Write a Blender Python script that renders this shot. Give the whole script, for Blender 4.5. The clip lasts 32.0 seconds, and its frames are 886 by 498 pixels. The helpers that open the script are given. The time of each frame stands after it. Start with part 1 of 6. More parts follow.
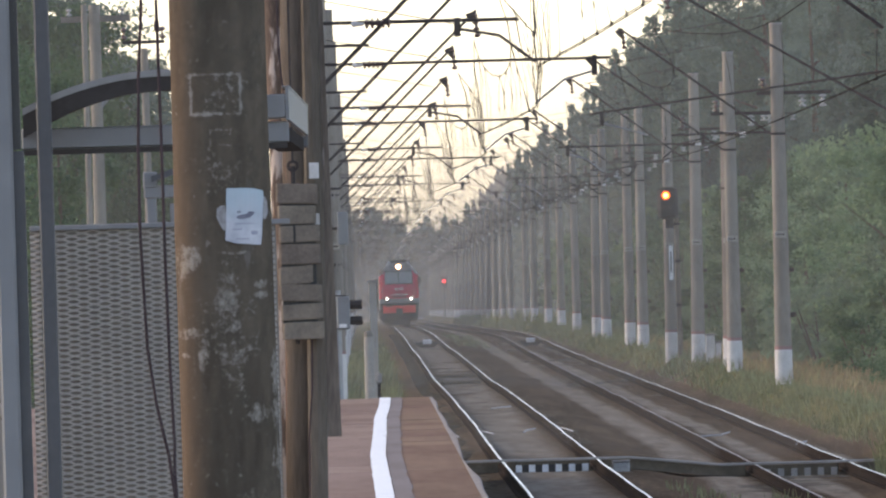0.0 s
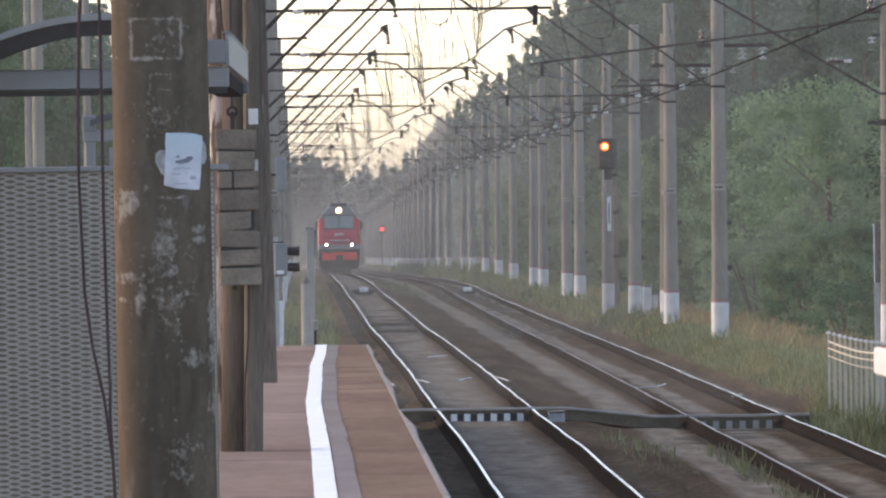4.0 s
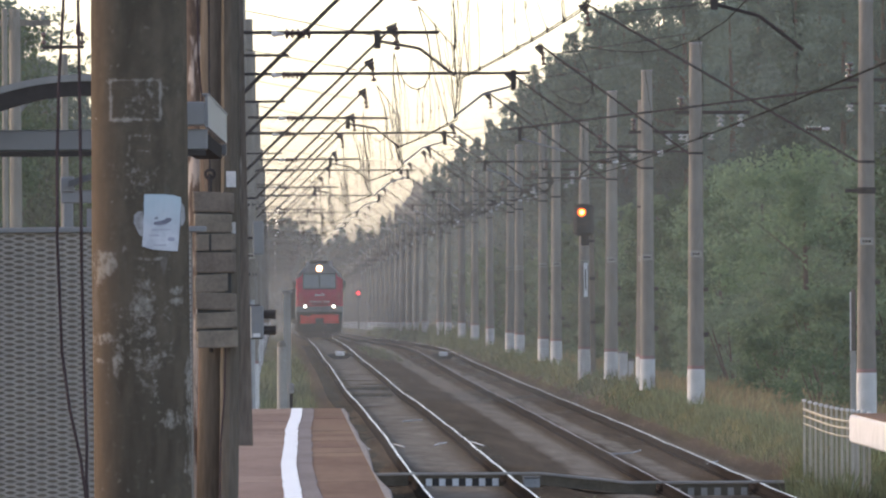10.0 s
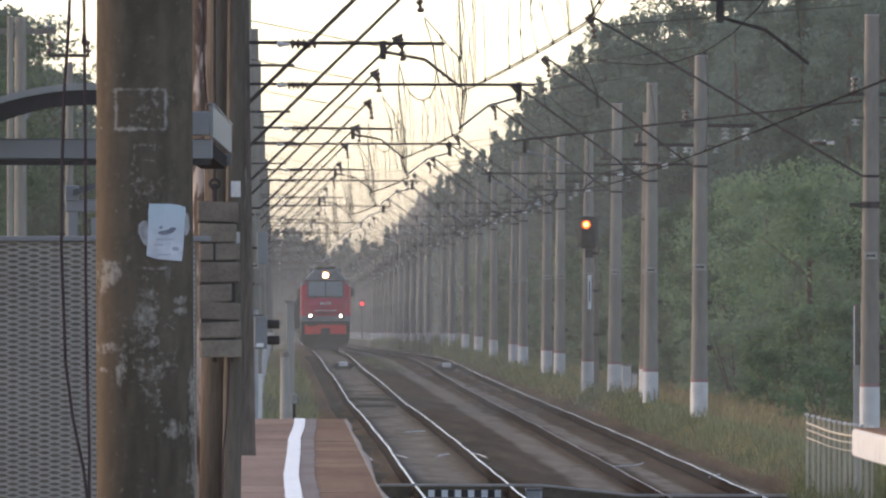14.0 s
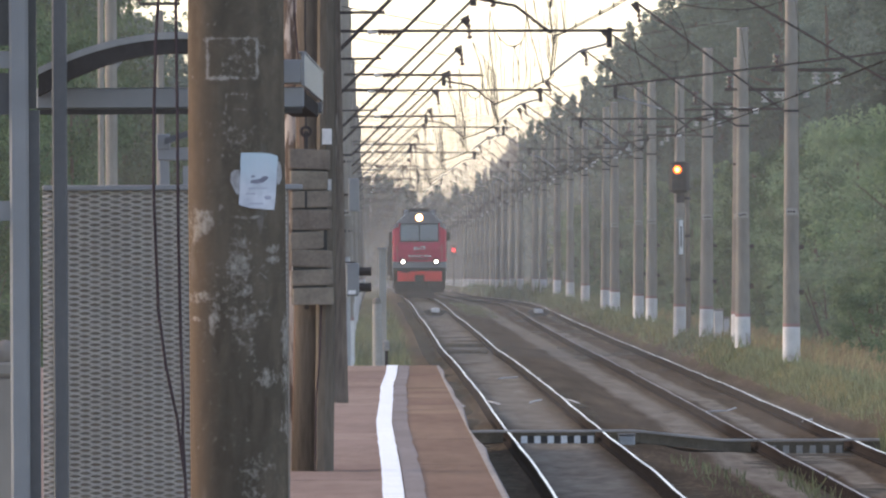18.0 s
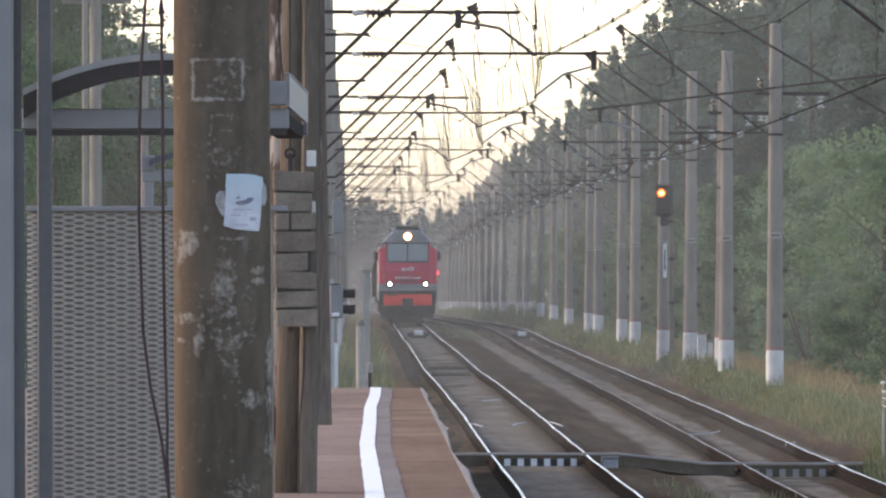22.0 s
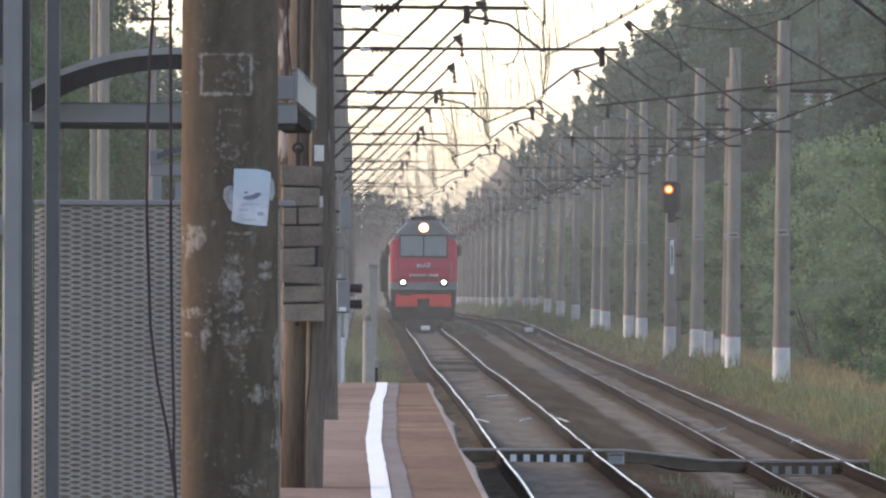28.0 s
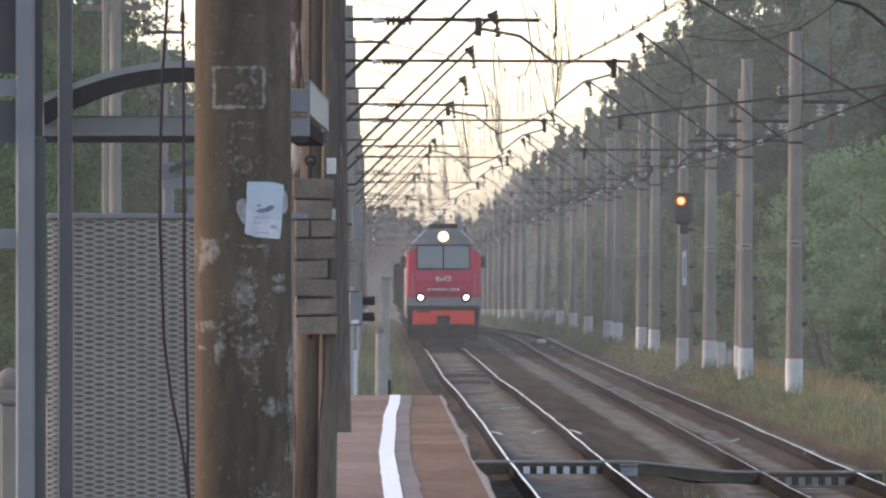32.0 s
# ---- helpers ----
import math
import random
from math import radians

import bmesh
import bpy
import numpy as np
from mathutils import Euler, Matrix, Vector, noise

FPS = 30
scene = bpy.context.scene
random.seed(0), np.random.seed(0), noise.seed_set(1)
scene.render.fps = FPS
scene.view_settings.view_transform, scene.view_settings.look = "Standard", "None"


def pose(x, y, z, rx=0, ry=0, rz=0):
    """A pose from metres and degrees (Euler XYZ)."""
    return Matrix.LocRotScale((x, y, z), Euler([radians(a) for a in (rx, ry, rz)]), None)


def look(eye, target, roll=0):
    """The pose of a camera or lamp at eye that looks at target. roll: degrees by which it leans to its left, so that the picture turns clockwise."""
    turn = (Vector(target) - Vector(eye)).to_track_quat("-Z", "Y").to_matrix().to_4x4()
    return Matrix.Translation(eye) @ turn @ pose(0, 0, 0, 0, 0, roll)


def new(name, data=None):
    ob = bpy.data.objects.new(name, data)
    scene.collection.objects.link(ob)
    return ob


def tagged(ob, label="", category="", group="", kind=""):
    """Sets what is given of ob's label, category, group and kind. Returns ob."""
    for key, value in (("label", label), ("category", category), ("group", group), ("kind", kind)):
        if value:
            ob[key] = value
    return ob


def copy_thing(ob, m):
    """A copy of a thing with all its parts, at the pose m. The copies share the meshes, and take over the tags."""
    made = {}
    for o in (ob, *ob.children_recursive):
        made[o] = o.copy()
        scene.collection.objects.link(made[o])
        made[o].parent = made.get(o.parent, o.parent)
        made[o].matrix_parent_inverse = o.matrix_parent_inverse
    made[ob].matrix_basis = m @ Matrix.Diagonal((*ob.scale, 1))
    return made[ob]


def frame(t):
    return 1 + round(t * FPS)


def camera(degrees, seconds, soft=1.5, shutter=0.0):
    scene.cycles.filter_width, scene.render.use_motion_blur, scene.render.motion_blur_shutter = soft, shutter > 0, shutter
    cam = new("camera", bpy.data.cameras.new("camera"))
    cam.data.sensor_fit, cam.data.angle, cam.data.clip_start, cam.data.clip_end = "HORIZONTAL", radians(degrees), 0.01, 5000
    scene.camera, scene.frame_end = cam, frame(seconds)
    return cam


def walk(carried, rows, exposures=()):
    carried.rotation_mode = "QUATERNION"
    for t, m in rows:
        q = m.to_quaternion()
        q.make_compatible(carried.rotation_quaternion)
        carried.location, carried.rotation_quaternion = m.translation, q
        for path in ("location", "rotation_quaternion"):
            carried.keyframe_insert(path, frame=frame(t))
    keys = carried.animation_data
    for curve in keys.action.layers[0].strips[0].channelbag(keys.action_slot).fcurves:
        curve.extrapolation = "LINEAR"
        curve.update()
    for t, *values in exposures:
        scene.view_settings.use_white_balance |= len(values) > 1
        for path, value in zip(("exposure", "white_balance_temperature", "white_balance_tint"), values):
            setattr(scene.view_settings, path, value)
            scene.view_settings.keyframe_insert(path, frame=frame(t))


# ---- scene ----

# Camera: a hand-held long lens on the platform; every row: seconds, sideways, height, yaw, pitch, roll
cam = camera(3.2082, 32.0, soft=2.2)
ROWS = [
    (0.0, 0.0161, 3.2282, -0.30209, 0.05473, -1.691),
    (0.5, 0.0161, 3.2279, -0.33183, 0.00517, -1.507),
    (1.0, 0.0158, 3.2297, -0.42232, 0.05127, -1.536),
    (1.5, 0.0169, 3.2285, -0.45043, -0.02454, -1.349),
    (2.0, 0.0163, 3.2255, -0.47629, -0.03873, -1.261),
    (2.5, 0.0169, 3.2258, -0.52301, -0.04796, -1.191),
    (3.0, 0.0168, 3.2265, -0.56792, -0.04203, -1.087),
    (3.5, 0.0166, 3.2273, -0.54506, -0.13815, -0.983),
    (5.5, 0.0120, 3.2261, -0.52118, -0.10873, -0.688),
    (6.0, 0.0117, 3.2251, -0.55339, -0.05522, -0.726),
    (6.5, 0.0121, 3.2245, -0.60940, -0.07579, -0.662),
    (7.0, 0.0110, 3.2277, -0.56963, -0.05425, -0.562),
    (7.5, 0.0114, 3.2269, -0.56081, 0.00490, -0.483),
    (8.0, 0.0141, 3.2280, -0.56106, 0.00261, -0.420),
    (8.5, 0.0133, 3.2276, -0.56269, 0.02642, -0.343),
    (9.0, 0.0119, 3.2263, -0.56932, 0.04528, -0.321),
    (9.5, 0.0121, 3.2278, -0.56956, 0.09520, -0.324),
    (10.0, 0.0111, 3.2246, -0.61088, 0.09619, -0.394),
    (10.5, 0.0098, 3.2283, -0.54673, 0.17749, -0.266),
    (11.0, 0.0101, 3.2300, -0.50767, 0.12743, -0.133),
    (11.5, 0.0116, 3.2285, -0.50250, 0.12604, -0.145),
    (12.0, 0.0098, 3.2305, -0.51633, 0.11630, -0.010),
    (12.5, 0.0106, 3.2258, -0.58649, 0.12477, -0.102),
    (13.0, 0.0086, 3.2292, -0.58996, 0.15887, -0.002),
    (13.5, 0.0109, 3.2274, -0.61223, 0.12374, 0.013),
    (15.5, 0.0089, 3.2247, -0.49107, 0.20699, 0.095),
    (16.0, 0.0073, 3.2266, -0.42087, 0.14303, -0.038),
    (16.5, 0.0110, 3.2290, -0.33432, 0.03703, -0.100),
    (17.0, 0.0091, 3.2280, -0.26776, 0.01375, -0.328),
    (17.5, 0.0088, 3.2321, -0.25435, -0.04201, -0.236),
    (18.0, 0.0078, 3.2304, -0.26462, -0.05796, -0.294),
    (18.5, 0.0083, 3.2279, -0.22611, -0.12165, -0.281),
    (19.0, 0.0069, 3.2304, -0.27321, -0.13153, -0.297),
    (19.5, 0.0063, 3.2300, -0.23143, -0.10923, -0.315),
    (20.0, 0.0066, 3.2297, -0.23946, -0.09865, -0.267),
    (20.5, 0.0054, 3.2293, -0.25171, -0.10950, -0.276),
    (21.0, 0.0043, 3.2288, -0.27443, -0.05921, -0.198),
    (21.5, 0.0036, 3.2285, -0.28985, -0.04062, -0.134),
    (22.0, 0.0041, 3.2286, -0.32422, 0.02360, -0.098),
    (22.5, 0.0053, 3.2313, -0.26032, 0.00509, -0.062),
    (23.0, 0.0068, 3.2295, -0.24986, -0.02493, -0.138),
    (23.5, 0.0069, 3.2302, -0.25340, -0.02526, -0.085),
    (24.0, 0.0066, 3.2291, -0.31760, -0.01517, -0.135),
    (24.5, 0.0071, 3.2297, -0.33467, 0.00558, -0.039),
    (25.0, 0.0058, 3.2309, -0.33396, -0.00560, -0.183),
    (25.5, 0.0048, 3.2292, -0.27628, 0.05223, -0.138),
    (27.5, 0.0052, 3.2302, -0.28174, 0.00800, 0.069),
    (28.0, 0.0027, 3.2307, -0.29852, 0.00618, 0.213),
    (28.5, 0.0022, 3.2283, -0.30729, 0.05091, 0.296),
    (29.0, 0.0036, 3.2292, -0.27965, 0.04195, 0.164),
    (29.5, 0.0029, 3.2302, -0.29609, 0.03764, 0.182),
    (30.0, 0.0042, 3.2308, -0.26094, 0.03330, 0.276),
    (30.5, 0.0020, 3.2297, -0.24455, 0.08141, 0.276),
    (31.0, 0.0032, 3.2293, -0.24707, 0.04133, 0.142),
    (31.5, 0.0030, 3.2324, -0.26553, 0.04558, 0.047),
    (32.0, -0.0003, 3.2309, -0.25402, 0.05046, 0.011),
]
EXPOSURE = 1.685
walk(cam, [(t, pose(x, 0, z, 90 + pitch, 0, yaw) @ pose(0, 0, 0, 0, 0, roll)) for t, x, z, yaw, pitch, roll in ROWS],
     exposures=[(t, EXPOSURE + e, 7600, 15) for t, e in ((0, 0.0), (1, 0.0), (2, 0.09), (3, 0.1), (4.5, 0.16), (6, 0.22), (7, 0.17), (8, 0.0), (9, -0.02), (10, -0.05), (11, -0.2), (12, -0.2), (13, -0.17), (16, -0.24),
                                                        (17, 0.03), (18, 0.15), (19, 0.26), (20, 0.23), (21, 0.24), (22, 0.15), (23, 0.11), (25, 0.13), (28, 0.1), (30, 0.05), (32, 0.06))])

# ---- light: a dull evening, the low sun veiled behind the far end of the line ----
world = bpy.data.worlds.new("world")
scene.world = world
world.use_nodes = True
sky = world.node_tree.nodes.new("ShaderNodeTexSky")
sky.sky_type = 'NISHITA'
sky.sun_disc = False
sky.sun_elevation = radians(22)
sky.sun_rotation = radians(-60)
sky.air_density, sky.dust_density, sky.ozone_density = 0.6, 0.7, 0.0
world.node_tree.links.new(sky.outputs[0], world.node_tree.nodes["Background"].inputs[0])
world.node_tree.nodes["Background"].inputs[1].default_value = 0.15
sun_data = bpy.data.lights.new("sun", 'SUN')
sun_data.energy, sun_data.angle, sun_data.color = 0.5, radians(40), (1.0, 0.92, 0.82)
sun = new("sun", sun_data)
sun.matrix_world = look((-85, 49, 40), (0, 0, 0))

# ---- mesh helpers ----
class Mesh:
    """Collects corners and faces of one part."""

    def __init__(self):
        self.v, self.f = [], []

    def add(self, verts, faces):
        n = len(self.v)
        self.v += [tuple(p) for p in verts]
        self.f += [tuple(i + n for i in face) for face in faces]
        return self

    def box(self, x0, x1, y0, y1, z0, z1, slant=0.0):
        """slant draws the top in on all sides."""
        s = slant
        return self.add([(x0, y0, z0), (x1, y0, z0), (x1, y1, z0), (x0, y1, z0),
                         (x0 + s, y0 + s, z1), (x1 - s, y0 + s, z1), (x1 - s, y1 - s, z1), (x0 + s, y1 - s, z1)],
                        [(0, 3, 2, 1), (4, 5, 6, 7), (0, 1, 5, 4), (1, 2, 6, 5), (2, 3, 7, 6), (3, 0, 4, 7)])

    def soft_box(self, x0, x1, y0, y1, z0, z1, b=0.01):
        """A box with its upright edges and rims chamfered by b."""
        ring = lambda i, z: [(x0 + b + i, y0 + i, z), (x1 - b - i, y0 + i, z), (x1 - i, y0 + b + i, z), (x1 - i, y1 - b - i, z),
                             (x1 - b - i, y1 - i, z), (x0 + b + i, y1 - i, z), (x0 + i, y1 - b - i, z), (x0 + i, y0 + b + i, z)]
        rings = [ring(b, z0), ring(0, z0 + b), ring(0, z1 - b), ring(b, z1)]
        return self.loft(rings)

    def loft(self, rings, closed=True, caps=True):
        n = len(rings[0])
        faces = []
        for k in range(len(rings) - 1):
            for i in range(n if closed else n - 1):
                j = (i + 1) % n
                faces.append((k * n + i, k * n + j, (k + 1) * n + j, (k + 1) * n + i))
        if caps:
            faces += [tuple(reversed(range(n))), tuple(range((len(rings) - 1) * n, len(rings) * n))]
        return self.add([p for r in rings for p in r], faces)

    def rod(self, a, b, r, r2=None, n=8):
        return self.tube([a, b], [r, r if r2 is None else r2], n)

    def tube(self, points, radii, n=8):
        points = [Vector(p) for p in points]
        if not hasattr(radii, "__len__"):
            radii = [radii] * len(points)
        rings = []
        for k, p in enumerate(points):
            d = (points[min(k + 1, len(points) - 1)] - points[max(k - 1, 0)]).normalized()
            u = d.cross(Vector((0, 0, 1)) if abs(d.z) < 0.9 else Vector((0, 1, 0))).normalized()
            w = u.cross(d)
            rings.append([p + radii[k] * (math.cos(2 * math.pi * i / n) * u - math.sin(2 * math.pi * i / n) * w) for i in range(n)])
        return self.loft(rings)

    def ball(self, c, r, n=10, m=6, squash=1.0):
        return self.tube([(c[0], c[1], c[2] + r * squash * math.sin(math.pi * (k / m - 0.5))) for k in range(m + 1)],
                         [max(r * math.cos(math.pi * (k / m - 0.5)), r * 0.05) for k in range(m + 1)], n)

    def sheet(self, points):
        return self.add(points, [tuple(range(len(points)))])

    def data(self, name, smooth=False):
        me = bpy.data.meshes.new(name)
        me.from_pydata(self.v, [], self.f)
        if smooth:
            me.polygons.foreach_set("use_smooth", [True] * len(me.polygons))
        me.update()
        return me


def part(name, mesh, material, parent=None, label="", smooth=False, kind=""):
    data = mesh if isinstance(mesh, bpy.types.Mesh) else mesh.data(name, smooth)
    if material and not data.materials:
        data.materials.append(material)
    ob = new(name, data)
    ob.parent = parent
    return tagged(ob, label, kind=kind)


def thing(name, m, label, category, group="", kind=""):
    ob = new(name)
    ob.empty_display_size = 0.2
    ob.matrix_basis = m if isinstance(m, Matrix) else pose(*m)
    return tagged(ob, label, category, group, kind)


def smooth_join(data, degrees=40):
    """Smooth shading with sharp edges kept."""
    data.polygons.foreach_set("use_smooth", [True] * len(data.polygons))
    data.set_sharp_from_angle(angle=radians(degrees))
    return data

# ---- materials ----
def material(name, base, second=None, scale=4.0, rough=0.7, metal=0.0, bump=0.2, fine=30.0, stretch=(1, 1, 1), spots=None,
             spot_scale=3.0, spot_at=0.62, vary=0.0, vary_by="object", emit=None, power=0.0, bump_size=0.02, spec=None, thin=0.0):
    """A surface of two tones mixed at two scales, with spots of a third tone and relief."""
    mat = bpy.data.materials.new(name)
    mat.use_nodes = True
    nt = mat.node_tree
    N, L = nt.nodes, nt.links
    bsdf = N["Principled BSDF"]
    bsdf.inputs["Roughness"].default_value = rough
    bsdf.inputs["Metallic"].default_value = metal
    bsdf.inputs["Specular IOR Level"].default_value = (0.0 if rough >= 0.75 else 0.4) if spec is None else spec
    second = second or tuple(c * 0.7 for c in base)
    coord = N.new("ShaderNodeTexCoord")
    mapping = N.new("ShaderNodeMapping")
    mapping.inputs["Scale"].default_value = stretch
    L.new(coord.outputs["Object"], mapping.inputs["Vector"])
    def noise_node(s, detail=4.0):
        n = N.new("ShaderNodeTexNoise")
        n.inputs["Scale"].default_value = s
        n.inputs["Detail"].default_value = detail
        L.new(mapping.outputs[0], n.inputs["Vector"])
        return n
    big, small = noise_node(scale), noise_node(fine, 2.0)
    add = N.new("ShaderNodeMath"); add.operation = 'MULTIPLY_ADD'
    L.new(small.outputs[0], add.inputs[0]); add.inputs[1].default_value = 0.5
    L.new(big.outputs[0], add.inputs[2])
    ramp = N.new("ShaderNodeValToRGB")
    ramp.color_ramp.elements[0].position, ramp.color_ramp.elements[1].position = 0.55, 0.95
    ramp.color_ramp.elements[0].color, ramp.color_ramp.elements[1].color = (*second, 1), (*base, 1)
    L.new(add.outputs[0], ramp.inputs[0])
    colour = ramp.outputs[0]
    if spots:
        n = noise_node(spot_scale, 5.0)
        r = N.new("ShaderNodeValToRGB")
        r.color_ramp.elements[0].position, r.color_ramp.elements[1].position = spot_at, spot_at + 0.05
        L.new(n.outputs[0], r.inputs[0])
        mix = N.new("ShaderNodeMix"); mix.data_type = 'RGBA'
        L.new(r.outputs[0], mix.inputs[0]); L.new(colour, mix.inputs[6]); mix.inputs[7].default_value = (*spots, 1)
        colour = mix.outputs[2]
    if vary:
        info = N.new("ShaderNodeObjectInfo" if vary_by == "object" else "ShaderNodeNewGeometry")
        rnd = info.outputs["Random" if vary_by == "object" else "Random Per Island"]
        hsv = N.new("ShaderNodeHueSaturation")
        m = N.new("ShaderNodeMapRange")
        m.inputs[3].default_value, m.inputs[4].default_value = 1 - vary, 1 + vary
        L.new(rnd, m.inputs[0]); L.new(m.outputs[0], hsv.inputs["Value"])
        m2 = N.new("ShaderNodeMapRange")
        m2.inputs[3].default_value, m2.inputs[4].default_value = 0.5 - vary * 0.06, 0.5 + vary * 0.06
        L.new(rnd, m2.inputs[0]); L.new(m2.outputs[0], hsv.inputs["Hue"])
        L.new(colour, hsv.inputs["Color"]); colour = hsv.outputs[0]
    L.new(colour, bsdf.inputs["Base Color"])
    if bump:
        b = N.new("ShaderNodeBump")
        b.inputs["Strength"].default_value, b.inputs["Distance"].default_value = bump, bump_size
        L.new(add.outputs[0], b.inputs["Height"]); L.new(b.outputs[0], bsdf.inputs["Normal"])
    if thin:   # leaves and blades let light through
        through_, both = N.new("ShaderNodeBsdfTranslucent"), N.new("ShaderNodeMixShader")
        L.new(colour, through_.inputs[0])
        both.inputs[0].default_value = thin
        L.new(bsdf.outputs[0], both.inputs[1]); L.new(through_.outputs[0], both.inputs[2])
        L.new(both.outputs[0], N["Material Output"].inputs[0])
    if emit:
        bsdf.inputs["Emission Color"].default_value = (*emit, 1)
        bsdf.inputs["Emission Strength"].default_value = power
    return mat

concrete = material("weathered concrete", (0.262, 0.232, 0.203), (0.18, 0.159, 0.14), 1.2, 0.85, fine=14, vary=0.12, stretch=(1, 1, 0.35))
whitewash = material("whitewash", (0.62, 0.595, 0.585), (0.46, 0.44, 0.43), 3, 0.8, spots=(0.4, 0.38, 0.36), spot_at=0.66)
rail_web = material("rusty rail steel", (0.03, 0.023, 0.02), (0.018, 0.015, 0.014), 6, 0.9)
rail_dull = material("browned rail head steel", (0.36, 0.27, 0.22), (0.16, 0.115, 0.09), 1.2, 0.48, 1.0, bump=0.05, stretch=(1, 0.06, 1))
sleeper_dusty = material("dusty concrete sleeper", (0.185, 0.162, 0.135), (0.115, 0.098, 0.08), 2, 0.9, vary=0.15, vary_by="island", stretch=(1, 0.2, 1))
rail_top = material("worn rail head steel", (0.86, 0.75, 0.64), (0.3, 0.23, 0.18), 0.9, 0.3, 1.0, bump=0.02, stretch=(1, 0.09, 1))
sleeper_mat = material("oily concrete sleeper", (0.138, 0.114, 0.085), (0.088, 0.073, 0.055), 5, 0.9, vary=0.12, vary_by="island")
asphalt = material("worn reddish platform paving", (0.245, 0.167, 0.125), (0.178, 0.122, 0.093), 0.5, 0.85, fine=6, vary=0.1, stretch=(1, 0.12, 1))
asphalt_pale = material("pale worn platform paving", (0.29, 0.215, 0.18), (0.225, 0.16, 0.132), 0.5, 0.85, fine=6, vary=0.1, stretch=(1, 0.12, 1))
edge_conc = material("platform edge concrete", (0.3, 0.28, 0.27), (0.2, 0.18, 0.17), 2, 0.9, fine=20)
line_white = material("white line paint", (0.8, 0.8, 0.8), (0.68, 0.68, 0.68), 2, 0.6, bump=0.02)
line_grey = material("faded grey paint", (0.255, 0.225, 0.215), (0.205, 0.175, 0.163), 1, 0.8, stretch=(1, 0.2, 1))
steel_dark = material("dark weathered steel", (0.06, 0.052, 0.05), (0.035, 0.03, 0.03), 5, 0.75)
galv = material("galvanised steel", (0.3, 0.3, 0.31), (0.2, 0.2, 0.21), 3, 0.5, 0.6, bump=0.05)
insul = material("brown glazed porcelain", (0.08, 0.05, 0.045), None, 5, 0.25)
insul_glass = material("pale glass insulator", (0.3, 0.32, 0.315), None, 5, 0.25)
wire_mat = material("tarnished copper wire", (0.028, 0.026, 0.025), None, 5, 0.85)
# the arch's tone, also used to paint shadow under the beam and fascia
arch_dark = material("dark brown-grey", (0.05, 0.045, 0.044), None, 3, 0.92)
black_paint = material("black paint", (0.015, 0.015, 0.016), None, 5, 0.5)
grey_paint = material("blue-grey metal paint", (0.196, 0.2, 0.206), (0.16, 0.163, 0.17), 2, 0.6, fine=12, bump=0.05)
lip_grey = material("pale grey metal edge", (0.265, 0.26, 0.25), (0.205, 0.2, 0.195), 6, 0.7, fine=20, bump=0.1)
grey_paint_dark = material("dark grey-blue paint", (0.068, 0.071, 0.077), (0.05, 0.053, 0.059), 2, 0.55, bump=0.05)
tinted = material("dark tinted plastic sheet", (0.035, 0.037, 0.039), (0.025, 0.027, 0.029), 2, 0.5, bump=0.02)
wood_tar = material("tarred timber pole", (0.125, 0.1, 0.076), (0.054, 0.044, 0.034), 3.5, 0.8, fine=22, stretch=(1, 1, 0.25), bump=0.5,
                    spots=(0.17, 0.155, 0.142), spot_scale=6.0, spot_at=0.6)
wood_brown = material("weathered brown timber", (0.128, 0.102, 0.081), (0.07, 0.056, 0.046), 5, 0.8, fine=40, stretch=(1, 1, 0.12), bump=0.5,
                      spots=(0.165, 0.1, 0.08), spot_scale=4.0, spot_at=0.6)
wood_grey = material("grey-brown timber", (0.135, 0.113, 0.092), (0.078, 0.066, 0.055), 5, 0.85, fine=40, stretch=(1, 1, 0.12), bump=0.5)
weight_conc = material("cast concrete weight", (0.2, 0.165, 0.135), (0.125, 0.104, 0.087), 4, 0.9, fine=30, vary=0.15, bump=0.4)
mesh_metal = material("grey expanded metal", (0.405, 0.362, 0.318), (0.325, 0.29, 0.258), 1.5, 0.6, bump=0.0)
backing_grey = material("dull grey backing", (0.255, 0.227, 0.198), (0.215, 0.19, 0.167), 1.5, 0.8)
wood_pale = material("bleached brown board", (0.21, 0.172, 0.145), (0.1, 0.08, 0.068), 5, 0.85, fine=40, stretch=(1, 1, 0.12), bump=0.5, spots=(0.34, 0.3, 0.27), spot_scale=9.0, spot_at=0.66)
wood_flaking = material("timber with flaking white paint", (0.14, 0.1, 0.08), (0.07, 0.052, 0.044), 5, 0.8, fine=40, stretch=(1, 1, 0.3), bump=0.5, spots=(0.33, 0.28, 0.255), spot_scale=6.0, spot_at=0.57)
print_ink = material("dark print", (0.24, 0.24, 0.29), (0.14, 0.14, 0.18), 60, 0.8, bump=0)
print_faint = material("faint print", (0.36, 0.36, 0.42), (0.28, 0.28, 0.36), 60, 0.8, bump=0)
paper_scrap = material("old grey paper", (0.36, 0.35, 0.36), (0.22, 0.21, 0.21), 30, 0.85, fine=60, bump=0.1)
paper_low = material("weathered white paper", (0.55, 0.56, 0.6), (0.4, 0.41, 0.46), 12, 0.8, fine=40, bump=0.05)
cable_mat = material("dark rubber cable", (0.06, 0.042, 0.046), None, 5, 0.85)
pale_conc = material("pale dry concrete", (0.36, 0.33, 0.3), (0.27, 0.247, 0.225), 2, 0.85, fine=20)
red_band = material("faded red paint", (0.3, 0.17, 0.165), (0.23, 0.15, 0.145), 4, 0.85)
beige = material("faded beige paint", (0.45, 0.405, 0.34), (0.35, 0.31, 0.26), 3, 0.8)
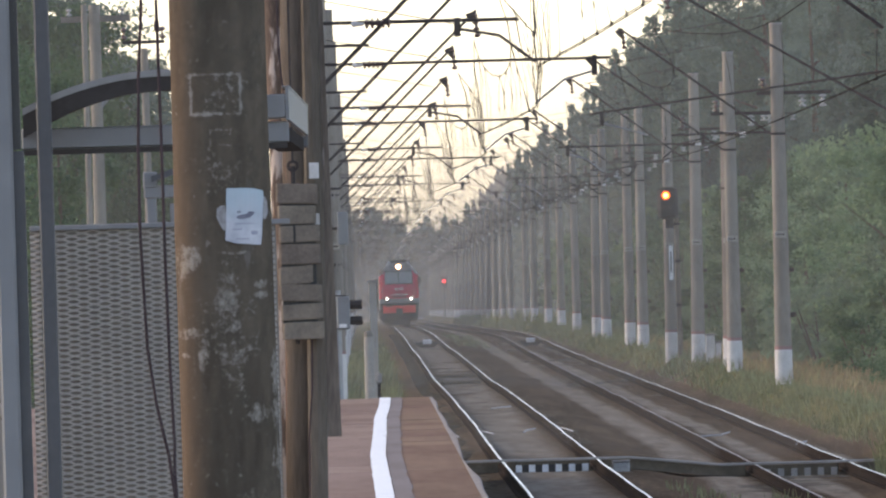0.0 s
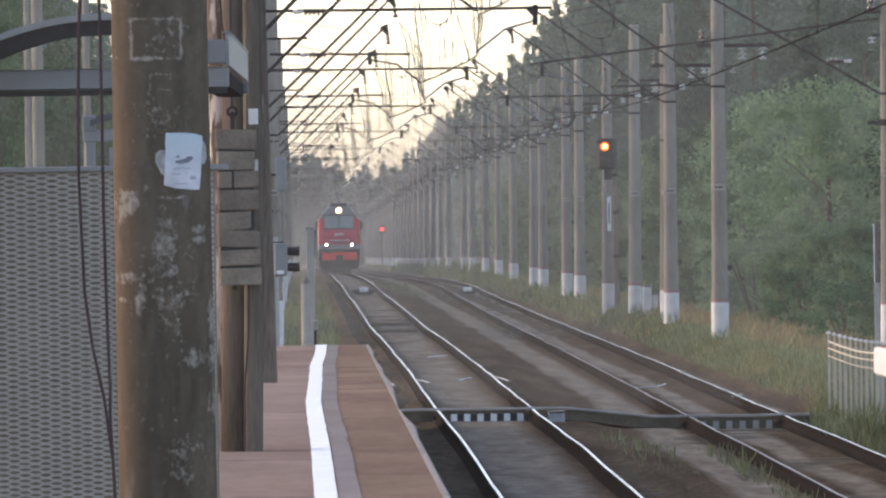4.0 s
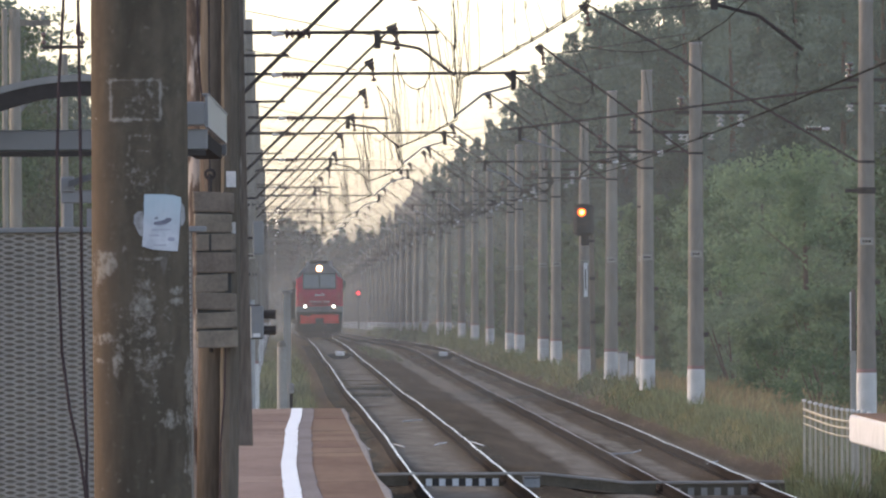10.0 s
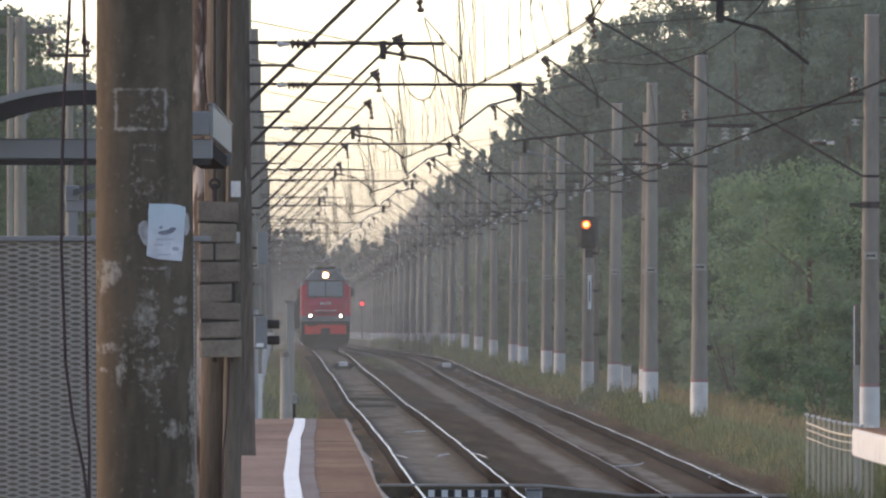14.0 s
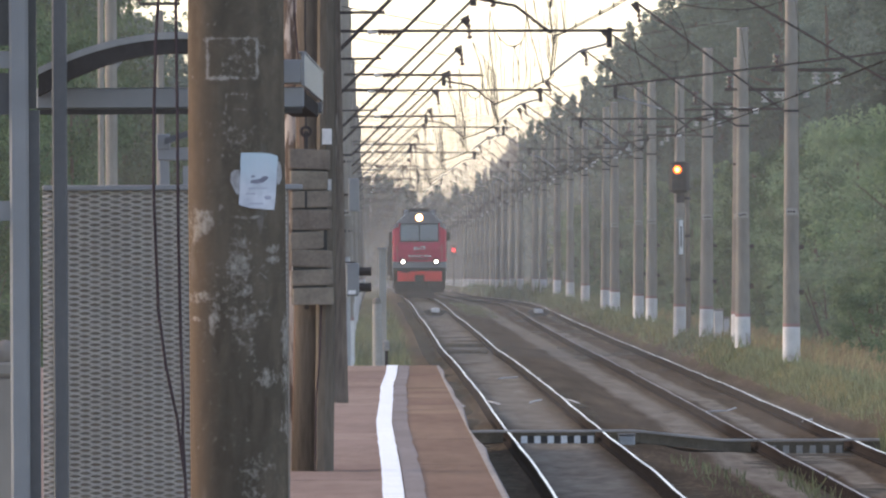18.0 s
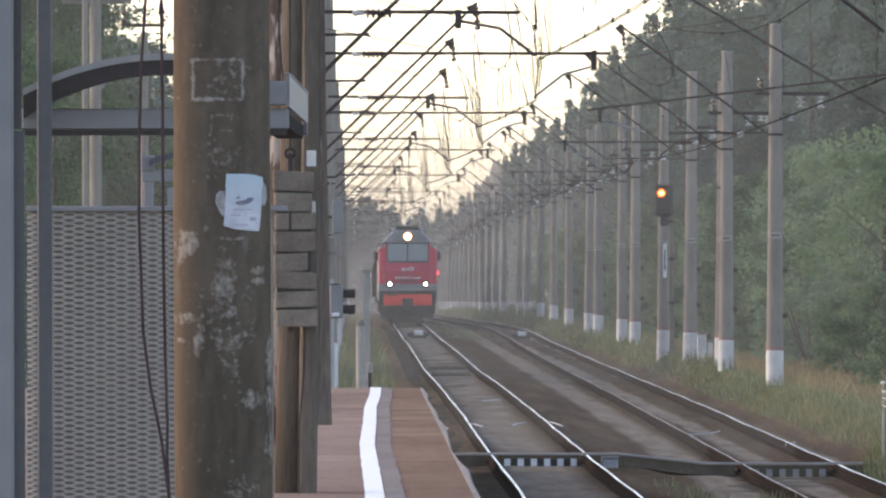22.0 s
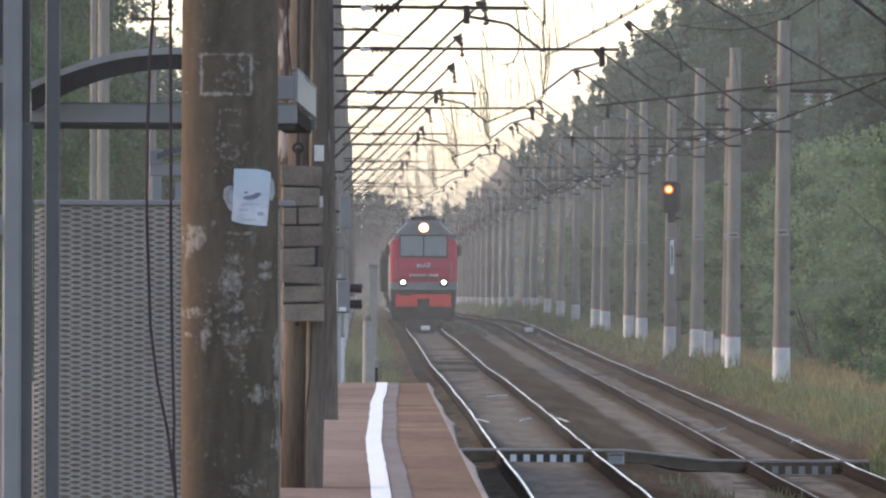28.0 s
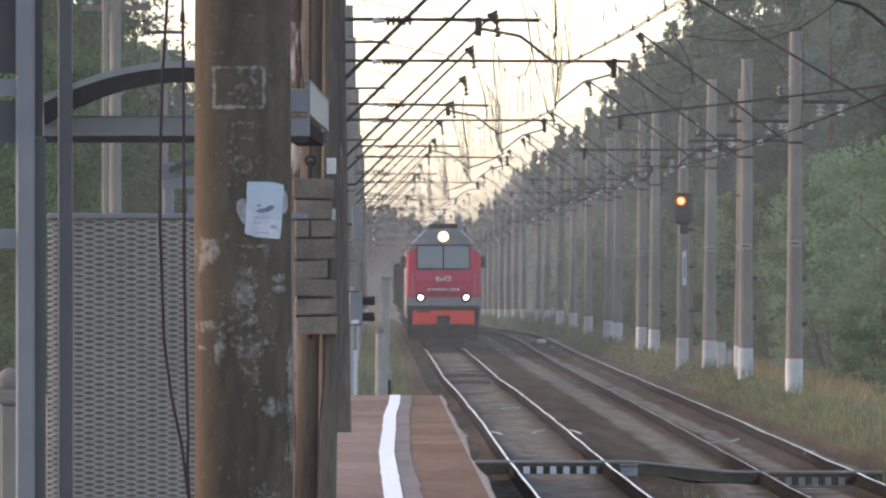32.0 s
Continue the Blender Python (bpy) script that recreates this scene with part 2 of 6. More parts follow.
beige_dull = material("dull weathered beige paint", (0.4, 0.335, 0.25), (0.3, 0.25, 0.19), 3, 0.85)
red_body = material("locomotive red paint", (0.58, 0.006, 0.06), (0.5, 0.005, 0.052), 1.5, 0.35, bump=0.01, fine=8)
red_bright = material("bright red paint", (0.68, 0.006, 0.055), (0.58, 0.006, 0.048), 1.5, 0.4, bump=0.01, fine=8)
orange_red = material("signal red paint", (0.95, 0.035, 0.025), (0.85, 0.03, 0.025), 2, 0.5, bump=0.01)
loco_grey = material("locomotive grey paint", (0.24, 0.24, 0.25), (0.18, 0.18, 0.19), 2, 0.45, bump=0.01)
under = material("sooty underframe", (0.035, 0.033, 0.034), (0.02, 0.02, 0.02), 3, 0.8)
wagon_mat = material("sooty wagon paint", (0.05, 0.05, 0.05), (0.03, 0.03, 0.03), 0.8, 0.75, vary=0.3)
white_plain = material("white lettering paint", (0.75, 0.75, 0.76), None, 4, 0.5, bump=0)
lamp_white = material("lit headlamp", (0.9, 0.9, 0.9), None, 4, 0.3, bump=0, emit=(1.0, 0.97, 0.93), power=3)
lamp_warm = material("lit searchlight", (0.9, 0.85, 0.7), None, 4, 0.3, bump=0, emit=(1.0, 0.82, 0.5), power=7)
lamp_amber = material("lit amber lens", (0.9, 0.5, 0.1), None, 4, 0.3, bump=0, emit=(1.0, 0.5, 0.1), power=4)
# emissive tones for rings that paint the halo around lit lamps
lamp_amber_halo = material("amber halo glow", (0.9, 0.3, 0.05), None, 4, 0.3, bump=0, emit=(1.0, 0.12, 0.01), power=0.8)
lamp_warm_halo = material("warm halo glow", (0.9, 0.6, 0.3), None, 4, 0.3, bump=0, emit=(1.0, 0.42, 0.14), power=1.5)
lamp_red = material("lit red lens", (0.9, 0.1, 0.1), None, 4, 0.3, bump=0, emit=(1.0, 0.04, 0.05), power=1.5)
bark = material("bark", (0.13, 0.1, 0.08), (0.07, 0.055, 0.045), 3, 0.9)
needles = material("dark spruce needles", (0.1, 0.142, 0.114), (0.058, 0.088, 0.074), 0.6, 0.75, fine=3, vary=0.25, bump=0, thin=0.35)
pine_leaf = material("blue-green pine needles", (0.12, 0.163, 0.132), (0.077, 0.111, 0.093), 0.6, 0.75, fine=3, vary=0.25, bump=0, thin=0.35)
leaf_green = material("fresh green leaves", (0.178, 0.24, 0.142), (0.102, 0.146, 0.09), 0.7, 0.8, fine=3, vary=0.25, bump=0, thin=0.45)
leaf_dark = material("deep green leaves", (0.095, 0.145, 0.075), (0.05, 0.082, 0.046), 0.7, 0.8, fine=3, vary=0.25, bump=0, thin=0.3)
grass_green = material("meadow grass", (0.19, 0.2, 0.115), (0.115, 0.135, 0.075), 0.4, 0.8, fine=2, vary=0.35, vary_by="island", bump=0, thin=0.4)
grass_dry = material("dry seeding grass", (0.275, 0.215, 0.128), (0.185, 0.145, 0.086), 0.3, 0.8, fine=2, vary=0.35, vary_by="island", bump=0, thin=0.4)
glass = bpy.data.materials.new("cab glass")
glass.use_nodes = True
g = glass.node_tree.nodes["Principled BSDF"]
g.inputs["Base Color"].default_value, g.inputs["Roughness"].default_value = (0.2, 0.225, 0.22, 1), 0.08
g.inputs["IOR"].default_value = 1.6


def ground_material():
    """Dark gravel between the ditches, worn grass outside, with ragged borders."""
    mat = bpy.data.materials.new("trackside ground")
    mat.use_nodes = True
    nt = mat.node_tree
    N, L = nt.nodes, nt.links
    bsdf = N["Principled BSDF"]
    bsdf.inputs["Roughness"].default_value = 0.95
    bsdf.inputs["Specular IOR Level"].default_value = 0.0
    geo = N.new("ShaderNodeNewGeometry")
    sep = N.new("ShaderNodeSeparateXYZ"); L.new(geo.outputs["Position"], sep.inputs[0])
    def noise_node(s, stretch):
        m = N.new("ShaderNodeMapping"); m.inputs["Scale"].default_value = stretch
        L.new(geo.outputs["Position"], m.inputs[0])
        n = N.new("ShaderNodeTexNoise"); n.inputs["Scale"].default_value = s; n.inputs["Detail"].default_value = 5
        L.new(m.outputs[0], n.inputs[0]); return n.outputs[0]
    def math_node(op, a, b):
        m = N.new("ShaderNodeMath"); m.operation = op
        for i, v in enumerate((a, b)):
            if isinstance(v, (int, float)):
                m.inputs[i].default_value = v
            else:
                L.new(v, m.inputs[i])
        return m.outputs[0]
    def ramp(f, p0, c0, p1, c1):
        r = N.new("ShaderNodeValToRGB")
        r.color_ramp.elements[0].position, r.color_ramp.elements[0].color = p0, (*c0, 1)
        r.color_ramp.elements[1].position, r.color_ramp.elements[1].color = p1, (*c1, 1)
        L.new(f, r.inputs[0]); return r.outputs[0]
    def mix(f, a, b):
        m = N.new("ShaderNodeMix"); m.data_type = 'RGBA'
        L.new(f, m.inputs[0]); L.new(a, m.inputs[6]); L.new(b, m.inputs[7]); return m.outputs[2]
    patches = noise_node(1.0, (1.2, 0.05, 1))
    gravel = ramp(patches, 0.35, (0.095, 0.073, 0.053), 0.7, (0.168, 0.126, 0.092))
    stones = ramp(noise_node(9.0, (1, 0.3, 1)), 0.55, (0.5, 0.5, 0.5), 0.75, (1.9, 1.8, 1.7))
    mul = N.new("ShaderNodeMix"); mul.data_type = 'RGBA'; mul.blend_type = 'MULTIPLY'; mul.inputs[0].default_value = 0.8
    L.new(gravel, mul.inputs[6]); L.new(stones, mul.inputs[7])
    def band(middle, half):
        d = math_node('ABSOLUTE', math_node('SUBTRACT', math_node('ADD', sep.outputs[0], math_node('MULTIPLY', math_node('SUBTRACT', patches, 0.5), 0.5)), middle), 0)
        r = N.new("ShaderNodeMapRange")
        r.inputs[1].default_value, r.inputs[2].default_value, r.inputs[3].default_value, r.inputs[4].default_value = half * 0.5, half, 1.3, 0.0
        L.new(d, r.inputs[0]); return r.outputs[0]
    dust = math_node('MULTIPLY', math_node('MAXIMUM', band(5.9, 0.45), math_node('MAXIMUM', band(3.0, 0.8), math_node('MAXIMUM', band(8.5, 0.35), band(7.25, 0.3)))), noise_node(2.0, (1, 0.1, 1)))
    dusty = ramp(noise_node(6.0, (1, 0.3, 1)), 0.3, (0.16, 0.142, 0.12), 0.7, (0.29, 0.26, 0.22))
    gravel_dust = mix(dust, mul.outputs[2], dusty)
    soil = ramp(noise_node(0.8, (1, 0.1, 1)), 0.35, (0.05, 0.06, 0.028), 0.65, (0.12, 0.105, 0.055))
    wob = math_node('MULTIPLY', math_node('SUBTRACT', noise_node(1.5, (1, 0.06, 1)), 0.5), 1.6)
    off = math_node('ABSOLUTE', math_node('SUBTRACT', math_node('ADD', sep.outputs[0], wob), 5.3), 0)
    edge = N.new("ShaderNodeMapRange"); edge.inputs[1].default_value, edge.inputs[2].default_value = 3.9, 4.3
    L.new(off, edge.inputs[0])
    L.new(mix(edge.outputs[0], gravel_dust, soil), bsdf.inputs["Base Color"])
    b = N.new("ShaderNodeBump"); b.inputs["Strength"].default_value = 0.5; b.inputs["Distance"].default_value = 0.05
    L.new(noise_node(12.0, (1, 0.4, 1)), b.inputs["Height"]); L.new(b.outputs[0], bsdf.inputs["Normal"])
    return mat

# ---- the lie of the land: level past the platforms, then falling away ----
PROFILE = [(-400, -0.085), (220, -0.085), (322, -0.115), (400, -0.14), (532, -0.19), (632, -0.28), (665, -0.32), (730, -0.34), (800, -0.355), (861, -0.41), (896, -0.5), (935, -0.57), (993, -0.74), (1020, -0.82), (1057, -0.9), (1099, -1.01), (1128, -1.1), (1182, -1.31), (1245, -1.5), (1300, -1.65), (5000, -12.0)]


def grade(y):
    return float(np.interp(y, [p[0] for p in PROFILE], [p[1] for p in PROFILE]))


LOW_2 = -0.17


def lie_1(y):
    """Sideways place of the first track's axis: a slow bow, with the wear of the line."""
    return float(np.interp(y, [0, 180, 223, 262, 322, 405, 470, 532, 630, 665, 729, 787, 818, 861, 896, 935, 993, 1057, 1182, 5000],
                           [3.1, 3.1, 3.13, 3.08, 3.09, 3.02, 2.9, 2.91, 2.95, 2.91, 2.91, 2.9, 2.88, 2.84, 2.83, 2.87, 2.94, 2.98, 3.01, 3.1]))


def lie_2(y):
    return float(np.interp(y, [0, 260, 357, 424, 544, 634, 736, 800, 896, 971, 1200, 5000], [7.28, 7.28, 7.39, 7.41, 7.44, 7.65, 7.87, 7.95, 7.7, 7.25, 7.1, 7.2]))


CROSS = [(-1500, -2), (-60, -1.2), (-12, -0.8), (-1.5, -0.6), (0.6, -0.5), (1.5, -0.225), (2.0, -0.195), (4.2, -0.195), (4.7, -0.205), (5.3, -0.34), (5.8, -0.375), (6.3, -0.365), (8.2, -0.365), (8.6, -0.38),
         (9.1, -0.42), (9.6, -0.12), (10.0, 0.2), (10.6, 0.2), (12, -0.03), (13, -0.08), (20, 0.0), (60, 0.4), (1500, 2)]


def ground_at(x, y):
    return grade(y) + float(np.interp(x, [c[0] for c in CROSS], [c[1] for c in CROSS]))


def build_ground():
    m = Mesh()
    ys = [-400, -50, 60] + list(range(120, 700, 10)) + list(range(700, 1600, 30)) + list(range(1600, 5001, 200))
    xs = [-1500, -300, -60, -25, -12, -6, -3, -1.5, -0.4, 0.6, 1.4, 2.2, 3.8, 4.7, 5.2, 5.7, 6.4, 7.9, 8.6, 9.1, 9.6, 10.0, 10.6, 12, 13, 16, 20, 30, 60, 300, 1500]
    verts = []
    for y in ys:
        for x in xs:
            w = 0.05 * noise.noise((x * 1.3, y * 0.15, 0)) if -3 < x < 14 else 0.25 * noise.noise((x * 0.2, y * 0.05, 3))
            verts.append((x, y, ground_at(x, y) + w))
    n = len(xs)
    m.add(verts, [(j * n + i, j * n + i + 1, (j + 1) * n + i + 1, (j + 1) * n + i) for j in range(len(ys) - 1) for i in range(n - 1)])
    return tagged(part("ground", m, ground_material(), smooth=True), "dark gravel trackbed running into rough grass verges", "ground", kind="structure")


build_ground()

# ---- tracks ----
RAIL_SECTION = [(-0.075, -0.18), (0.075, -0.18), (0.075, -0.165), (0.02, -0.145), (0.012, -0.06), (0.036, -0.045), (0.037, -0.012),
                (0.026, 0.0), (-0.026, 0.0), (-0.037, -0.012), (-0.036, -0.045), (-0.012, -0.06), (-0.02, -0.145), (-0.075, -0.165)]


def build_track(axis, low, label, top, bed):
    track = thing("railway_track", (0, 0, 0), label, "railway track", "parallel tracks")
    ys = list(range(60, 800, 6)) + list(range(800, 1400, 15)) + list(range(1400, 3400, 60))
    for side in (-0.795, 0.795):
        web, head = Mesh(), Mesh()
        rings, tops = [], []
        for y in ys:
            wob = 0.015 * noise.noise((3, y * 0.025, axis(0))) + 0.011 * noise.noise((side * 2, y * 0.06, axis(0)))
            dip = 0.018 * noise.noise((side, y * 0.045, 4 + axis(0))) - 0.012 * abs(math.sin(math.pi * y / 25.0 + side)) ** 8
            x, z = axis(y) + side + wob, grade(y) + low + dip
            rings.append([(x + a, y, z + b) for a, b in RAIL_SECTION])
            tops.append([(x - 0.014, y, z + 0.003), (x + 0.024, y, z + 0.003)])
        web.loft(rings)
        head.loft(tops, closed=False, caps=False)
        rail = part("rail", web, rail_web, track, "rusty steel rail")
        # on the second track the right rail's highlight is put in by brighter steel
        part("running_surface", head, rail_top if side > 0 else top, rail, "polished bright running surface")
    sl = Mesh()
    y = 120.0
    rnd = random.Random(5)
    while y < 900:
        x, z = axis(y), grade(y) + low - 0.208
        sl.box(x - 1.35, x + 1.35, y - 0.12, y + 0.12, z - 0.15, z + rnd.uniform(-0.015, 0.01), 0.02)
        y += 0.55
    part("sleeper_bed", sl, bed, track, "row of dark oily sleepers", kind="stuff")
    return track


build_track(lie_1, 0.0, "railway track with worn bright rails on dark sleepers", rail_top, sleeper_mat)
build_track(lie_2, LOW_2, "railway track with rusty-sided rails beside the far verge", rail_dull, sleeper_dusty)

# ---- platforms and the foot crossing between their ends ----
def strip(m, points, z):
    """A flat painted band: rows of (y, left, right)."""
    rings = [[(a, y, z), (b, y, z)] for y, a, b in points]
    m.loft(rings, closed=False, caps=False)
    return m


def line_middle(y):
    return float(np.interp(y, [60, 145, 161, 180, 204, 224, 240, 255], [0.2, 0.19, 0.17, 0.155, 0.21, 0.24, 0.32, 0.36]))


def edge_x(y):
    """The worn platform edge."""
    return float(np.interp(y, [60, 150, 158, 165, 173.5, 186, 199, 208, 217, 235, 246, 254, 260], [1.13, 1.13, 1.16, 1.11, 1.085, 1.125, 1.16, 1.12, 1.14, 1.105, 1.15, 1.125, 1.135]))


def build_platform():
    top, end = 1.08, 257.0
    base = Mesh().box(-9, 1.02, -30, end - 0.2, -0.6, top - 0.18)
    platform = tagged(part("platform", base, edge_conc), "high reddish platform with a wavy white safety line", "platform", kind="structure")
    rnd = random.Random(2)
    y, k = 60.0, 0
    while y < end:
        step = min(rnd.choice((4.0, 5.5, 7.0, 9.0)), end - y)
        if end - y - step < 0.5:
            step = end - y
        for x0, x1 in ((-9, -3.0), (-2.997, 0.3345), (0.3355, 1.08)):
            d = rnd.uniform(-0.006, 0.006)
            part("paving_slab", Mesh().box(x0, x1, y + 0.003, y + step - 0.003, top - 0.17, top + d * 0.5, 0.003), asphalt if x1 > 1 else asphalt_pale, platform)
        y += step
    part("edge_lip", Mesh().loft([[(1.07, y, top + 0.006), (edge_x(y) - 0.018, y, top + 0.012 + 0.008 * noise.noise((y * 0.3, 0, 0))), (edge_x(y), y, top + 0.002), (edge_x(y) + 0.01, y, top - 0.06), (1.07, y, top - 0.16)]
                                  for y in range(60, 258, 2)]), edge_conc, platform, "pale worn concrete lip along the platform edge")
    ys = [60 + 3.0 * i for i in range(66)] + [end - 0.02]
    wob = lambda y, q: 0.014 * noise.noise((q, y * 0.35, 0))
    part("safety_line", strip(Mesh(), [(y, line_middle(y) - 0.088 + wob(y, 1), line_middle(y) + 0.088 + wob(y, 5)) for y in ys], top + 0.009), line_white, platform,
         "bright white wavy safety line")
    part("faded_line", strip(Mesh(), [(y, line_middle(y) + 0.1, line_middle(y) + 0.27 + 3 * wob(y, 9)) for y in ys], top + 0.006), line_grey, platform, "faded grey band of older paint")
    # the opposite platform begins where the foot crossing ends
    far = tagged(part("platform", Mesh().box(9.7, 14, -30, 226, -0.6, top - 0.43), edge_conc), "opposite platform ending in a white concrete slab", "platform", kind="structure")
    part("end_slab", Mesh().soft_box(8.68, 14, 60, 239, top - 0.42, top, 0.03), whitewash, far, "pale concrete slab")
    part("paving_slab", Mesh().box(8.74, 14, 60, 238.9, top + 0.003, top + 0.02), asphalt, far)


build_platform()


def build_crossing():
    y0 = 264.0
    cross = thing("foot_crossing", (0, 0, 0), "dark timber foot crossing over both tracks with striped boards", "foot crossing")
    spans = [(1.3, 2.22, -0.11, -0.11), (3.92, 4.5, -0.11, -0.12), (4.505, 5.9, -0.12, -0.27), (5.905, 6.35, -0.27, -0.28), (8.08, 9.3, -0.29, -0.27)]
    for a, b, za, zb in spans:
        for k in range(5):
            ya = y0 + k * 0.56
            m = Mesh().loft([[(a, ya, za - 0.17), (a, ya + 0.54, za - 0.17), (a, ya + 0.54, za), (a, ya, za)],
                             [(b, ya, zb - 0.17), (b, ya + 0.54, zb - 0.17), (b, ya + 0.54, zb), (b, ya, zb)]])
            part("plank", m, sleeper_mat, cross)
    for axis, z, mats in ((3.07, -0.105, (line_white, black_paint)), (7.22, -0.285, (pale_conc, sleeper_mat))):
        for k in range(5):
            part("plank", Mesh().box(axis - 0.68, axis + 0.68, y0 + k * 0.56, y0 + k * 0.56 + 0.54, z - 0.2, z), sleeper_mat, cross)
        w = 1.22 / 11
        for k in range(11):
            x = axis - 0.56 + k * w
            part("stripe", Mesh().box(x + 0.004, x + w - 0.004, y0 - 0.03, y0 - 0.004, z - 0.215, z - 0.06), mats[k % 2], cross, "painted stripe on the end board")
    part("hose", Mesh().tube([(1.35, y0 - 0.1, -0.09), (2.0, y0 - 0.12, -0.08), (2.9, y0 - 0.12, -0.085), (4.4, y0 - 0.1, -0.085), (5.2, y0 - 0.1, -0.17), (5.9, y0 - 0.1, -0.25), (7.2, y0 - 0.1, -0.255), (9.2, y0 - 0.1, -0.25)], 0.026, 6),
         pale_conc, cross, "pale cable along the crossing's edge")


build_crossing()


def small_track_things():
    def bonds(name, y, pts, low):
        t = thing(name, (0, y, grade(y) - 0.02), "thin pale bonding cable lying across the ballast", "cable", "bonding cables")
        part("strand", Mesh().tube([(x, dy, low + z) for x, dy, z in pts], 0.016, 6), galv, t)
    bonds("bonding_cable", 318, [(1.55, -3, -0.05), (1.7, 0, 0.0), (1.9, -0.5, -0.12)], 0)
    bonds("bonding_cable", 318, [(2.33, 0, -0.02), (2.45, -1, -0.03), (2.58, -2.5, -0.05)], 0)
    bonds("bonding_cable", 318, [(3.18, -2, -0.04), (3.3, 0, -0.02), (3.45, 1, -0.01)], 0)
    bonds("bonding_cable", 318, [(3.9, 1, 0.0), (4.03, 0, -0.01), (4.16, -3, -0.04)], 0)
    bonds("bonding_cable", 316, [(6.6, -2, -0.04), (7.1, -1, -0.03), (7.35, 2, -0.01)], LOW_2)
    bonds("bonding_cable", 296, [(8.05, -1, -0.02), (8.16, 0, -0.01), (8.3, 1, 0.0)], LOW_2)
    bonds("bonding_cable", 372, [(3.0, 0, -0.05), (3.3, 2, -0.04), (3.5, 4, -0.05)], 0)
    for x, y, low in ((2.93, 712, 0), (7.85, 737, LOW_2)):
        b = thing("track_beacon", (x, y, grade(y) + low - 0.17), "pale box-shaped beacon fixed between the rails", "track beacon", "track beacons")
        part("case", Mesh().loft([[(-0.58, -0.5, 0.2), (-0.3, -0.5, 0.0), (0.3, -0.5, 0.0), (0.58, -0.5, 0.2), (0.4, -0.5, 0.28), (-0.4, -0.5, 0.28)], [(-0.58, 0.5, 0.2), (-0.3, 0.5, 0.0), (0.3, 0.5, 0.0), (0.58, 0.5, 0.2), (0.4, 0.5, 0.28), (-0.4, 0.5, 0.28)]]), black_paint, b)
        part("cover", Mesh().soft_box(-0.2, 0.2, -0.56, 0.3, 0.16, 0.36, 0.03), white_plain, b, "white cover")
    for x, y, w in ((2.86, 500, 0.75), (2.9, 470, 0.6)):
        g = thing("timber_packing", (x, y, grade(y) - 0.2), "dark timber baulk laid between the rails", "timber", "timber baulks")
        part("baulk", Mesh().soft_box(-w, w, -1.2, 1.2, 0, 0.12, 0.03), sleeper_mat, g)
    j = thing("junction_box", (4.25, 262.5, -0.36), "small grey metal junction box beside the crossing", "junction box")
    part("case", Mesh().soft_box(-0.14, 0.14, -0.12, 0.12, 0, 0.22, 0.02), galv, j)
    part("lid", Mesh().soft_box(-0.155, 0.155, -0.135, 0.135, 0.222, 0.25, 0.012), edge_conc, j)


small_track_things()

# ---- overhead line ----
def disc_stack(m, a, b, r, n=5):
    a, b = Vector(a), Vector(b)
    pts, rad = [], []
    for k in range(n):
        for f, q in ((0.05, 0.35), (0.3, 1.0), (0.55, 0.95), (0.7, 0.35)):
            pts.append(a.lerp(b, (k + f) / n)); rad.append(r * q)
    return m.tube(pts, rad, 8)


